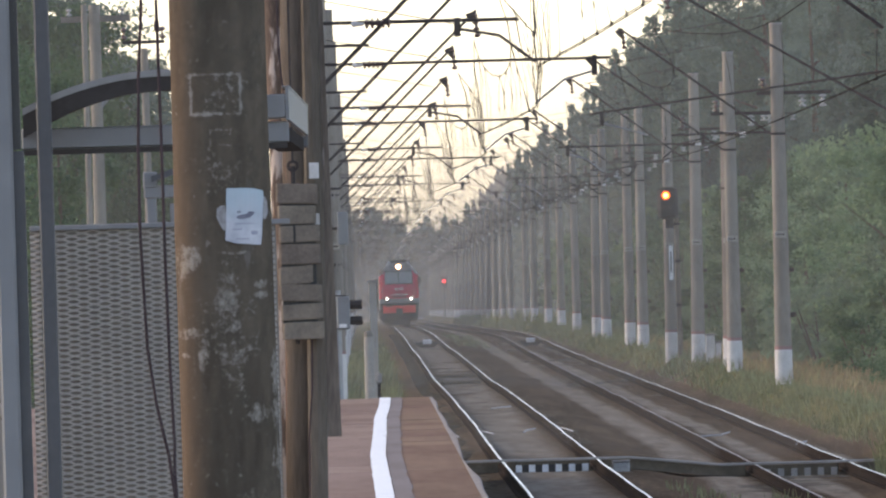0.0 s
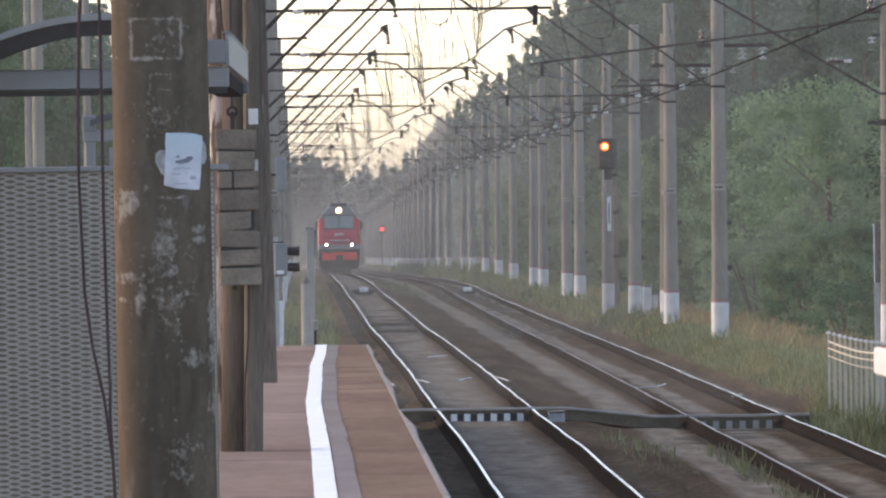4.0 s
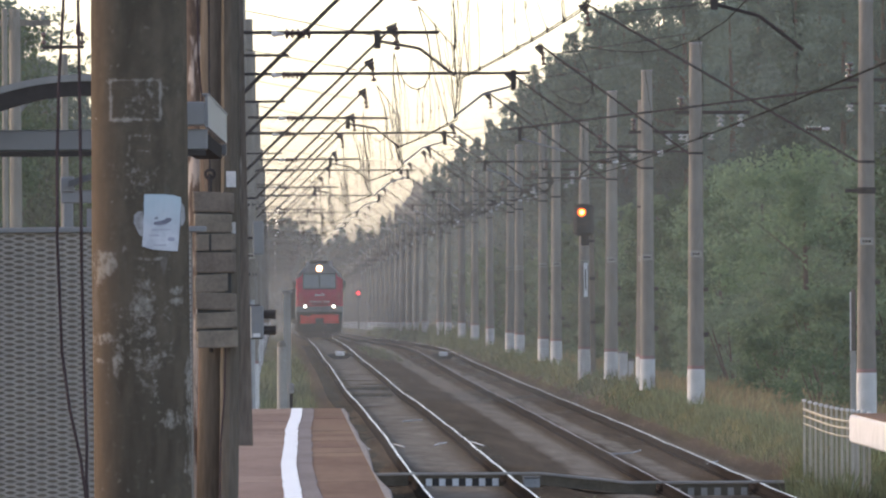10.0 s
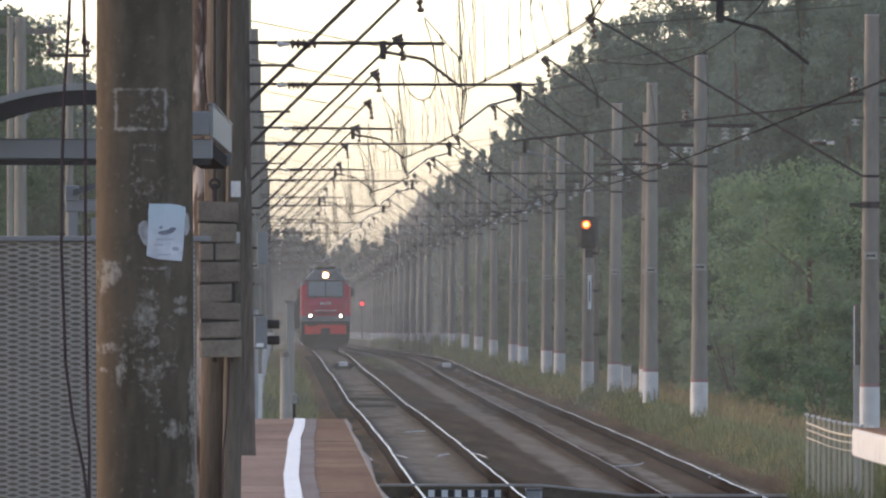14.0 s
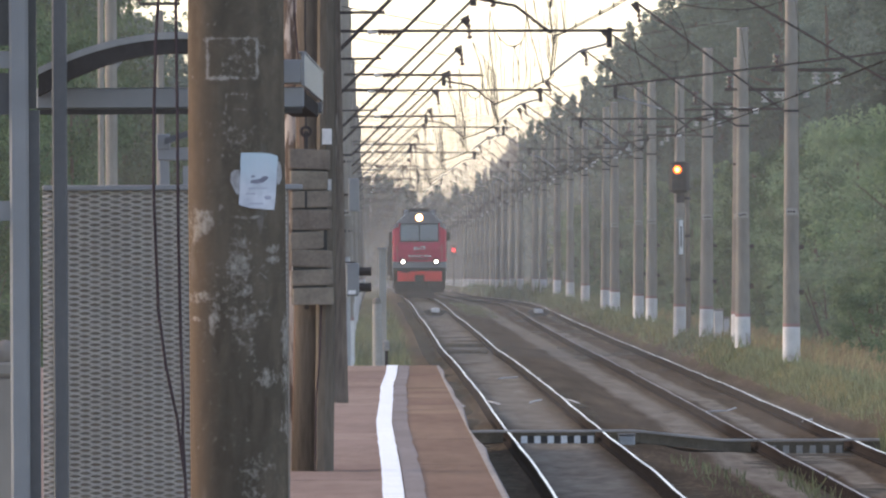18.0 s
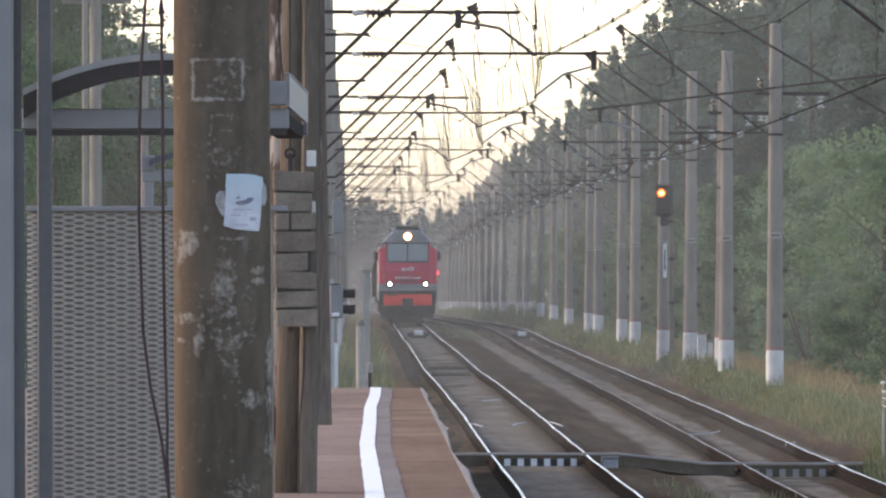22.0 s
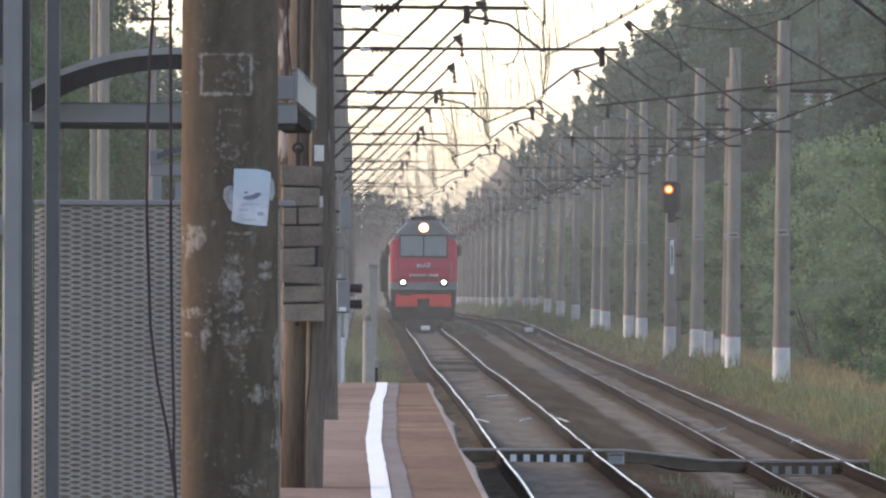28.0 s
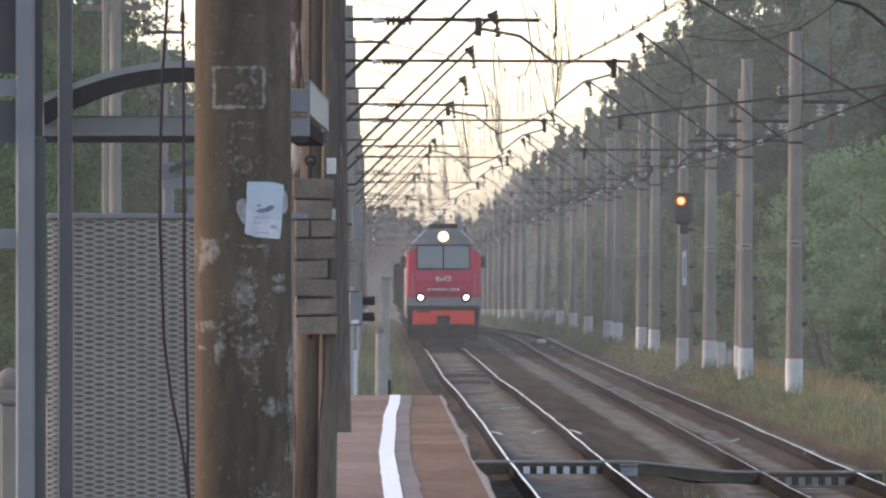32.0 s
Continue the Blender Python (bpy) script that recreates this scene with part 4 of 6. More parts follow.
    # stencilled square outlines
    for cx, cz, w, h, thick, k in ((-0.012, 2.668, 0.073, 0.058, 0.011, 1.1), (0.0, 2.54, 0.03, 0.022, 0.008, 0.8)):
        d = calc('MAXIMUM', calc('SUBTRACT', calc('ABSOLUTE', calc('SUBTRACT', x, cx)), w), calc('SUBTRACT', calc('ABSOLUTE', calc('SUBTRACT', z, cz)), h))
        e = calc('MULTIPLY', calc('MAXIMUM', calc('SUBTRACT', 1.0, calc('DIVIDE', calc('ABSOLUTE', d), thick)), 0.0), k)
        mask = calc('MAXIMUM', mask, e)
    rust = calc('MULTIPLY', step(calc('SUBTRACT', calc('MULTIPLY', coarse, 0.06), x), 0.085, 0.14), step(z, 3.6, 2.3, 0.62))
    tone = blend(step(coarse, 0.45, 0.62, 0.55), under_, (0.064, 0.056, 0.043))
    tone = blend(rust, tone, (0.112, 0.077, 0.055))
    tone = blend(step(fine_, 0.6, 0.75, 0.35), tone, (0.19, 0.17, 0.15))
    worn = step(calc('ADD', calc('MULTIPLY', mask, 0.42), calc('ADD', calc('MULTIPLY', calc('SUBTRACT', fine_, 0.5), 1.3), calc('SUBTRACT', coarse, 0.5))), 0.22, 0.62, 0.72)
    L.new(blend(worn, tone, (0.33, 0.3, 0.268)), bsdf.inputs["Base Color"])
    return mat


def notice_material(low, high):
    """Paper printed pale blue above and white below, with damp blotches."""
    mat = paper_low.copy()
    mat.name = "weathered printed notice"
    N, L = mat.node_tree.nodes, mat.node_tree.links
    bsdf = N["Principled BSDF"]
    plain = bsdf.inputs["Base Color"].links[0].from_socket
    coord, sep, blot, add, rng_, mix = (N.new("ShaderNode" + k) for k in ("TexCoord", "SeparateXYZ", "TexNoise", "Math", "MapRange", "Mix"))
    blot.inputs["Scale"].default_value = 28
    L.new(coord.outputs["Object"], sep.inputs[0]); L.new(coord.outputs["Object"], blot.inputs["Vector"])
    add.operation = 'MULTIPLY_ADD'
    L.new(blot.outputs[0], add.inputs[0]); add.inputs[1].default_value = 0.09; L.new(sep.outputs[2], add.inputs[2])
    rng_.inputs[1].default_value, rng_.inputs[2].default_value = low + 0.09, high + 0.05
    L.new(add.outputs[0], rng_.inputs[0])
    mix.data_type = 'RGBA'
    L.new(rng_.outputs[0], mix.inputs[0]); L.new(plain, mix.inputs[6]); mix.inputs[7].default_value = (0.4, 0.49, 0.545, 1)
    L.new(mix.outputs[2], bsdf.inputs["Base Color"])
    return mat


def build_timber_pole():
    y = 46.7
    rr = lambda z: 0.143 - 0.0022 * (z - 3.2)
    pole = thing("utility_pole", (-0.383, y, 1.08), "dark tarred timber pole with scraped white paint and a torn notice", "utility pole")
    rings, n = [], 28
    for k in range(61):
        z = k * 0.1
        rings.append([((rr(z + 1.08) + 0.004 * noise.noise((math.cos(a) * 6, math.sin(a) * 6, z * 0.8)) + 0.003 * noise.noise((math.cos(a) * 22, math.sin(a) * 22, z * 2))) * math.sin(a) + 0.012 * (2.15 - z) * 0.3,
                       -(rr(z + 1.08) + 0.004 * noise.noise((math.cos(a) * 6, math.sin(a) * 6, z * 0.8))) * math.cos(a), z) for a in np.linspace(0, 2 * math.pi, n, endpoint=False)])
    part("shaft", Mesh().loft(rings), pole_material(), pole, smooth=True)
    s = 600.0
    def up(px):
        return 3.23 - (px - 466) / s - 1.08
    def ang(px):
        return math.degrees(math.asin(max(-0.98, min(0.98, (px - 431) / s / 0.143))))
    def sheet_patch(name, rows, mat, label="", proud=0.008, parent=None):
        """A torn sheet lying on the pole: rows of (height mark, left, right)."""
        rr_ = 0.1435 + proud
        rings = []
        for py, x0, x1 in rows:
            rings.append([(rr_ * math.sin(radians(a)), -rr_ * math.cos(radians(a)), up(py)) for a in np.linspace(ang(x0), ang(x1), 9)])
        return part(name, Mesh().loft(rings, closed=False, caps=False), mat, parent or pole, label)
    notice = sheet_patch("notice", [(322, 439, 470), (323.5, 438, 486), (328, 438, 499), (340, 437, 499.5), (352, 437.5, 498), (370, 436, 497.5), (388, 436, 496), (405, 434.5, 495), (414, 434, 494), (420, 452, 493), (423, 480, 493)],
                         notice_material(up(420), up(325)), "torn pale blue paper notice with a dark print")
    for k, rows in enumerate(([(364, 474, 482), (368, 470, 483), (371, 455, 480), (375, 453, 474), (377, 460, 466)], [(362, 456, 460), (366, 454, 461)], [(384, 450, 480), (386, 450, 479)],
                              [(398, 478, 486), (402, 476, 488), (405, 479, 486)], [(394, 446, 462), (396, 446, 462)], [(411, 452, 474), (413, 452, 474)])):
        sheet_patch("print", rows, print_ink if k < 2 else print_faint, "dark printed shape" if k < 2 else "faint printed mark", 0.0095, notice)
    for rows in ([(352, 428, 436), (358, 421, 436), (372, 420, 436), (384, 425, 436), (396, 431, 436)], [(338, 500, 503), (346, 499.5, 506), (366, 499, 507), (378, 499, 503)]):
        sheet_patch("notice_scrap", rows, paper_scrap, "torn remains of older paper", 0.006)
    return pole


build_timber_pole()


def build_hanging_cables():
    s = 640.0
    y = 28000 / s
    at = lambda px, py, dy=0.0: ((px - 660) / s, y + dy, 3.23 - (py - 466) / s)
    for pts in ([(300, -120), (296, 0), (288, 120), (284, 250), (283, 400), (290, 600), (303, 700), (322, 790), (336, 900), (345, 1100), (350, 1240)],
                [(322, -120), (323, 0), (325, 200), (326, 450), (329, 640), (333, 770), (332, 820), (336, 900), (342, 1100), (346, 1240)]):
        c = thing("hanging_cable", (0, 0, 0), "dark rubber cable hanging beside the pole", "cable", "hanging cables")
        part("strand", Mesh().tube([at(*p) for p in pts], 0.0043, 8), cable_mat, c, smooth=True)
    c = part("cable_clip", Mesh().tube([at(323, 40), at(323, 20)], [0.008, 0.006], 8), cable_mat, bpy.data.objects["hanging_cable"])


build_hanging_cables()


def build_screen():
    """A steel frame with an arched head and an expanded-metal screen, one of a row along the platform."""
    s = 420.0
    y = 28000 / s
    X = lambda px: (px - 660) / s
    Z = lambda py: 3.23 - (py - 466) / s
    f = thing("arched_metal_frame", (0, y, 1.08), "blue-grey steel frame with arched top and expanded-metal screen", "metal screen", "metal screens")
    zz = lambda py: Z(py) - 1.08
    post = part("post", smooth_join(Mesh().soft_box(X(105), X(131), -0.36, -0.3, 0, zz(-140), 0.006).data("post")), grey_paint_dark, f, "dark blue-grey post")
    part("beam", smooth_join(Mesh().soft_box(X(75), X(548), -0.05, 0.03, zz(243), zz(206), 0.006).data("beam")), grey_paint, f, "horizontal box beam")
    def along(x0, x1, z0, z1, ya, yb):
        """A bar running back along the platform, drifting a little towards the line."""
        return Mesh().loft([[(x0 + d, q, z0), (x1 + d, q, z0), (x1 + d, q, z1), (x0 + d, q, z1)] for q, d in ((ya, 0.0), (yb, 0.053 * (yb - ya) / 8.4))])
    # dark strip added as painted shadow along the beam's underside
    part("beam_flange", Mesh().box(X(75), X(545), -0.055, 0.035, zz(253), zz(243.5)), arch_dark, f, "dark strip standing in for the shadow under the beam")
    # soffit bar coloured dark to give the shade below the fascia
    part("soffit", along(-0.4, -0.279, 2.70, 2.76, 0.36, 7.8), arch_dark, f, "soffit behind the fascia, darkened as the shade there")
    part("beam_cap", Mesh().soft_box(-0.36, -0.279, -0.09, 0.35, 2.785, 2.884, 0.004), grey_paint, f, "box end of the beam")
    part("fascia", along(-0.277, -0.264, 2.776, 2.912, -0.08, 8.4), grey_paint, f, "long painted fascia board running back")
    part("fascia_lip", along(-0.29, -0.26, 2.9125, 2.919, -0.085, 8.4), grey_paint, f)
    part("rear_beam", Mesh().soft_box(-0.75, -0.212, 7.9, 8.3, 2.717, 2.772, 0.006), grey_paint_dark, f, "dark rear cross beam")
    arch, lip = [], []
    for k in range(21):
        a = -1.0 + 1.65 * k / 20
        px = 330 + 250 * a
        top = 112 + 62 * a * a
        arch.append([(X(px), -0.25, zz(top + 9)), (X(px), -0.25, zz(top + 34 + 14 * a * a)), (X(px), 0.05, zz(top + 34 + 14 * a * a)), (X(px), 0.05, zz(top + 9))])
        lip.append([(X(px), -0.26, zz(top - 3)), (X(px), -0.26, zz(top + 9)), (X(px), 0.06, zz(top + 9)), (X(px), 0.06, zz(top - 3))])
    part("arch", Mesh().loft(arch), arch_dark, f, "dark arched rib")
    part("arch_lip", Mesh().loft(lip), lip_grey, f, "pale upper edge of the arch")
    part("top_rail", smooth_join(Mesh().soft_box(X(84), X(545), -0.02, 0.02, zz(388), zz(378), 0.004).data("rail")), grey_paint, f)
    # the screen: wavy slanted strands that meet in staggered rows and leave flat slots between
    m = Mesh()
    pitch, row = 37.0 / s, 5.05 / s
    x0, x1, ztop = X(84), X(520), zz(390)
    ncol = int((x1 - x0) / pitch * 10)
    for r in range(int((ztop - 0.9) / row)):
        z = ztop - r * row
        up_, lo_ = [], []
        for c in range(ncol + 1):
            x = x0 + c * pitch / 10
            q = math.cos(2 * math.pi * (x - x0) / pitch + math.pi * (r % 2))
            zc = z + 0.0054 * q
            up_.append((x, 0.004, zc + 0.003))
            lo_.append((x, -0.006, zc - 0.0058))
        m.loft([up_, lo_], closed=False, caps=False)
    part("expanded_metal", m, mesh_metal, f, "grey expanded-metal sheet", kind="stuff")
    part("backing_sheet", Mesh().box(X(84), X(520), 0.012, 0.016, 0, zz(380)), backing_grey, f, "dark backing sheet behind the slots")
    # nearer upright
    s2 = 600.0
    n = thing("frame_post", ((52 - 660) / s2, 28000 / s2, 1.08), "blue-grey painted square steel post", "post")
    part("shaft", smooth_join(Mesh().soft_box(-0.04, 0.016, -0.04, 0.04, 0, 4.0, 0.008).data("shaft")), grey_paint, n)
    part("side_rail", Mesh().box(0.016, 0.048, 0.0, 0.03, 0, 2.15 + (466 - 245) / s2), grey_paint_dark, n)
    part("cross_rail", Mesh().box(-0.6, -0.04, -0.02, 0.02, 2.15 + (466 - 170) / s2, 2.15 + (466 - 140) / s2), grey_paint, n)
    part("cross_rail", Mesh().box(-0.6, -0.04, -0.02, 0.02, 2.15 + (466 - 440) / s2, 2.15 + (466 - 405) / s2), grey_paint, n)
    part("upper_panel", Mesh().box(-0.6, -0.04, 0.01, 0.03, 2.15 + (466 - 252) / s2, 2.15 + (466 - 178) / s2), grey_paint_dark, n)
    part("roof_panel", Mesh().box(-0.6, -0.04, 0.01, 0.03, 2.15 + (466 - 130) / s2, 4.0), tinted, n, "dark tinted upper panel")
    part("panel_edge", Mesh().box(0.0162, 0.04, 0.0, 0.03, 2.155 + (466 - 245) / s2, 4.0), tinted, n, "dark edge of the panel")
    # farther frame of the row
    s3 = 290.0
    X3 = lambda px: (px - 660) / s3
    z3 = lambda py: 3.23 - (py - 466) / s3 - 1.08
    g = thing("arched_metal_frame", (0, 28000 / s3, 1.08), "blue-grey steel frame standing farther along the platform", "metal screen", "metal screens")
    part("post", Mesh().soft_box(X3(290), X3(308), -0.03, 0.03, 0, z3(288), 0.006), grey_paint, g)
    part("beam", Mesh().soft_box(X3(286), X3(505), -0.04, 0.04, z3(335), z3(312), 0.006), grey_paint, g)
    part("cap", Mesh().soft_box(X3(285), X3(310), -0.05, 0.05, z3(316), z3(288), 0.006), grey_paint, g)
    part("arch", Mesh().loft([[(X3(300 + 16 * k), -0.1, z3(296 - 34 * math.sin(min(k / 10, 1) * 1.57))), (X3(300 + 16 * k), -0.1, z3(307 - 34 * math.sin(min(k / 10, 1) * 1.57))),
                               (X3(300 + 16 * k), 0.1, z3(307 - 34 * math.sin(min(k / 10, 1) * 1.57))), (X3(300 + 16 * k), 0.1, z3(296 - 34 * math.sin(min(k / 10, 1) * 1.57)))] for k in range(12)]), grey_paint_dark, g)
    part("panel", Mesh().box(X3(332), X3(505), -0.02, 0.0, 0, z3(345)), grey_paint, g, "pale side panel")
    b = thing("fence_post", ((18 - 660) / 520, 28000 / 520, 1.08), "whitewashed fence post with a ball finial", "post")
    part("shaft", Mesh().soft_box(-0.035, 0.035, -0.04, 0.04, 0, 1.67, 0.01), concrete, b)
    part("collar", Mesh().soft_box(-0.05, 0.05, -0.055, 0.055, 1.67, 1.72, 0.01), concrete, b)
    part("finial", Mesh().ball((0, 0, 1.75), 0.045), concrete, b, smooth=True)


build_screen()


def build_anchor():
    """The anchor pole with the tensioning weights of the overhead line."""
    s = 196.0
    y = 28000 / s
    X = lambda px: (px - 660) / s
    zz = lambda py: 3.23 - (py - 466) / s - 1.08
    a = thing("anchor_pole", (0, y, 1.08), "weathered brown timber anchor pole beside the platform line", "anchor pole")
    part("shaft", Mesh().tube([(X(556), 0.4, 0), (X(562), 0.4, zz(500)), (X(568), 0.4, 6.5)], [0.182, 0.173, 0.147], 14), wood_brown, a, smooth=True)
    part("splice", Mesh().tube([(X(536), 0.7, 0), (X(540), 0.7, zz(500)), (X(528), 0.7, 6.5)], [0.147, 0.147, 0.139], 12), wood_flaking, a, "spliced timber with flaking white paint", smooth=True)
    part("batten", Mesh().tube([(X(578), 0.17, 0), (X(584), 0.17, 2.0), (X(590), 0.17, 6.5)], [0.087, 0.087, 0.078], 8), wood_grey, a)
    part("guide_channel", Mesh().loft([[(X(q - 27), 0.2, z), (X(q), 0.2, z), (X(q), 0.3, z), (X(q - 27), 0.3, z)] for q, z in ((622, zz(766)), (617, zz(470)), (610, zz(0)), (606, 6.5))]), wood_pale, a, "weathered brown guide board")
    part("tin_plate", Mesh().box(X(578), X(595), -0.02, -0.012, zz(308), zz(280)), whitewash, a, "small pale tin plate")
    part("tin_plate", Mesh().box(X(587), X(594), -0.02, -0.012, zz(393), zz(370)), whitewash, a)
    part("wire", Mesh().tube([(X(575), -0.1, zz(590)), (X(572), -0.1, zz(680)), (X(565), -0.1, zz(760)), (X(563), -0.1, zz(900)), (X(560), -0.1, 0.0)], 0.008, 6), cable_mat, a)
    part("wire", Mesh().tube([(X(525), -0.1, 6.5), (X(530), -0.1, zz(80)), (X(537), -0.1, zz(160))], 0.008, 6), cable_mat, a)
    w = thing("tension_weights", (0, y - 0.05, 1.08), "hanging stack of cast concrete tensioning weights", "tension weights")
    part("rod", Mesh().rod((X(549), 0, zz(285)), (X(549), 0, zz(600)), 0.02), steel_dark, w)
    part("eye", Mesh().tube([(X(549) + 0.042 * math.cos(q), 0, zz(285) + 0.042 * math.sin(q)) for q in np.linspace(0, 6.283, 13)], 0.014, 6), steel_dark, w, "rod eye")
    part("rope", Mesh().rod((X(549), 0, zz(280)), (X(549), 0, 6.5), 0.01), steel_dark, w)
    rows = [(518, 592, 316, 352), (520, 588, 355, 388), (521, 594, 390, 420), (521, 594, 423, 459), (519, 580, 462, 494), (520, 595, 494, 525), (521, 596, 529, 557), (523, 597, 561, 592)]
    rnd = random.Random(3)
    for x0, x1, y0, y1 in rows:
        cx, rx = (X(x0) + X(x1)) / 2, (X(x1) - X(x0)) / 2
        tilt = rnd.uniform(-0.012, 0.012)
        rings = []
        for k, (q, z) in enumerate(((0.97, zz(y1 - 0.3)), (1.0, zz(y1 - 2.5)), (1.0, zz(y0 + 2.5)), (0.97, zz(y0 + 0.8)))):
            rings.append([(cx + rx * q * math.copysign(abs(math.cos(t)) ** 0.2, math.cos(t)), 0.17 * q * math.copysign(abs(math.sin(t)) ** 0.2, math.sin(t)), z + tilt * math.cos(t) * 2 + rnd.uniform(-0.002, 0.002))
                          for t in np.linspace(0, 2 * math.pi, 24, endpoint=False)])
        part("weight", Mesh().loft(rings), weight_conc, w)
    # black filler box and front strip paint the shade of the gaps and slot
    part("core", Mesh().box(X(525), X(586), -0.12, 0.12, zz(588), zz(320)), black_paint, w, "black filler standing in for the shade between the weights")
    part("slot", Mesh().box(X(547), X(551), -0.178, -0.17, zz(420), zz(391)), black_paint, w, "black strip painted as the shade in a weight's slot")


build_anchor()


def build_left_poles():
    """Power poles standing in the trees beyond the platform."""
    def at(px, s):
        return (px - 660) / s
    s = 75.0
    y = 28000 / s
    for k, (px, w) in enumerate(((186, 0.07), (203, 0.135))):
        p = thing("power_pole", (at(px, s), y + k, -0.9), "grey concrete power pole in front of the trees", "power pole", "power poles")
        part("shaft", Mesh().tube([(0, 0, 0), (0, 0, 10.5)], [w * 1.15, w], 10), concrete, p)
        if k:
            part("street_arm", Mesh().rod((0.08, 0, 8.1), (0.68, 0, 8.8), 0.07), galv, p, "inclined steel lamp arm")
            part("cross_arm", Mesh().box(-0.8, 0.85, -0.05, 0.05, 10.1, 10.24), concrete, p)
            for x in (-0.6, -0.2, 0.65):
                part("insulator", disc_stack(Mesh(), (x, 0, 10.24), (x, 0, 10.45), 0.07, 2), insul_glass, p)
    s = 85.0
    q = thing("power_pole", (at(291, s), 28000 / s, -0.9), "slender grey power pole with a short cross-arm", "power pole", "power poles")
    part("shaft", Mesh().tube([(0, 0, 0), (0, 0, 8.8)], [0.095, 0.075], 10), concrete, q)
    part("cross_arm", Mesh().box(-0.45, 0.42, -0.04, 0.04, 8.9, 8.97), steel_dark, q)
    for x in (-0.42, 0.38):
        part("insulator", disc_stack(Mesh(), (x, 0, 8.97), (x, 0, 9.3), 0.06, 2), insul, q)


build_left_poles()

# ---- plants ----
def leaf_cloud(rng, centre, radii, count, size, flat=0.0, slim=0.5):
    """Small four-cornered leaf sprays scattered through a lumpy clump."""
    d = rng.normal(size=(count, 3))
    d /= np.linalg.norm(d, axis=1)[:, None]
    p = d * (rng.random(count) ** 0.45)[:, None] * radii + centre
    u = rng.normal(size=(count, 3)); u[:, 2] *= 1 - flat
    u /= np.linalg.norm(u, axis=1)[:, None]
    w = np.cross(u, rng.normal(size=(count, 3)))
    w /= np.linalg.norm(w, axis=1)[:, None]
    k = size * rng.uniform(0.6, 1.4, (count, 1))
    return np.stack([p - u * k, p + w * k * slim, p + u * k, p - w * k * slim], 1).reshape(-1, 3)


def cloud_mesh(name, verts, mat):
    me = bpy.data.meshes.new(name)
    n = len(verts) // 4
    me.vertices.add(len(verts)); me.vertices.foreach_set("co", verts.astype(np.float32).ravel())
    me.loops.add(4 * n); me.loops.foreach_set("vertex_index", np.arange(4 * n, dtype=np.int32))
    me.polygons.add(n); me.polygons.foreach_set("loop_start", np.arange(0, 4 * n, 4, dtype=np.int32))
    me.update(calc_edges=True)
    me.materials.append(mat)
    return me


def spruce_cloud(rng, h, wide, each=2, size=0.12, dense=6.0):
    out = []
    z = h * 0.06
    while z < h * 0.99:
        f = 1 - z / h
        reach = wide * (0.02 + 0.98 * f ** 0.72) * (1.0 + 0.14 * math.sin(z * 5.0))
        for b in range(int(4 + 9 * f)):
            a = rng.uniform(0, 2 * math.pi)
            r = reach * rng.uniform(0.6, 1.1)
            n = int(dense * (0.35 + 1.15 * r))
            t = rng.random(n) ** 0.7
            c = np.stack([np.cos(a) * r * t, np.sin(a) * r * t, z - 0.35 * r * t ** 1.5 + rng.normal(0, 0.1, n)], 1)
            for cc in c:
                out.append(leaf_cloud(rng, cc, np.array((0.3, 0.3, 0.16)) * (0.3 + 0.7 * min(1.0, f * 4.0)), each, size * (0.6 + 0.4 * min(1.0, f * 4.0)), 0.4, 0.42))
        z += h * 0.032 * rng.uniform(0.7, 1.3)
    return np.concatenate(out)


def pine_cloud(rng, h, wide, each=75, size=0.1):
    out = []
    for k in range(60):
        z = h * rng.uniform(0.42, 1.0)
        f = 1 - abs((z / h - 0.75) / 0.36) ** 2
        a, r = rng.uniform(0, 2 * math.pi), wide * max(0.15, f) * rng.uniform(0.2, 1.0)
        c = np.array((math.cos(a) * r, math.sin(a) * r, z))
        out.append(leaf_cloud(rng, c, np.array((0.75, 0.75, 0.3)) * rng.uniform(0.5, 1.2), each, size, 0.3, 0.36))
    return np.concatenate(out)


def broad_cloud(rng, h, wide, lumps=34, leaf=0.13, each=150):
    out = []
    for k in range(lumps):
        z = h * (0.05 + 0.93 * rng.random())
        f = math.sqrt(max(0.05, 1 - ((z / h - 0.42) / 0.6) ** 2))
        a, r = rng.uniform(0, 2 * math.pi), wide * f * math.sqrt(rng.random())
        c = np.array((math.cos(a) * r, math.sin(a) * r, z))
        out.append(leaf_cloud(rng, c, np.array((1, 1, 0.75)) * wide * rng.uniform(0.18, 0.34), each, leaf, 0.0, 0.65))
    return np.concatenate(out)


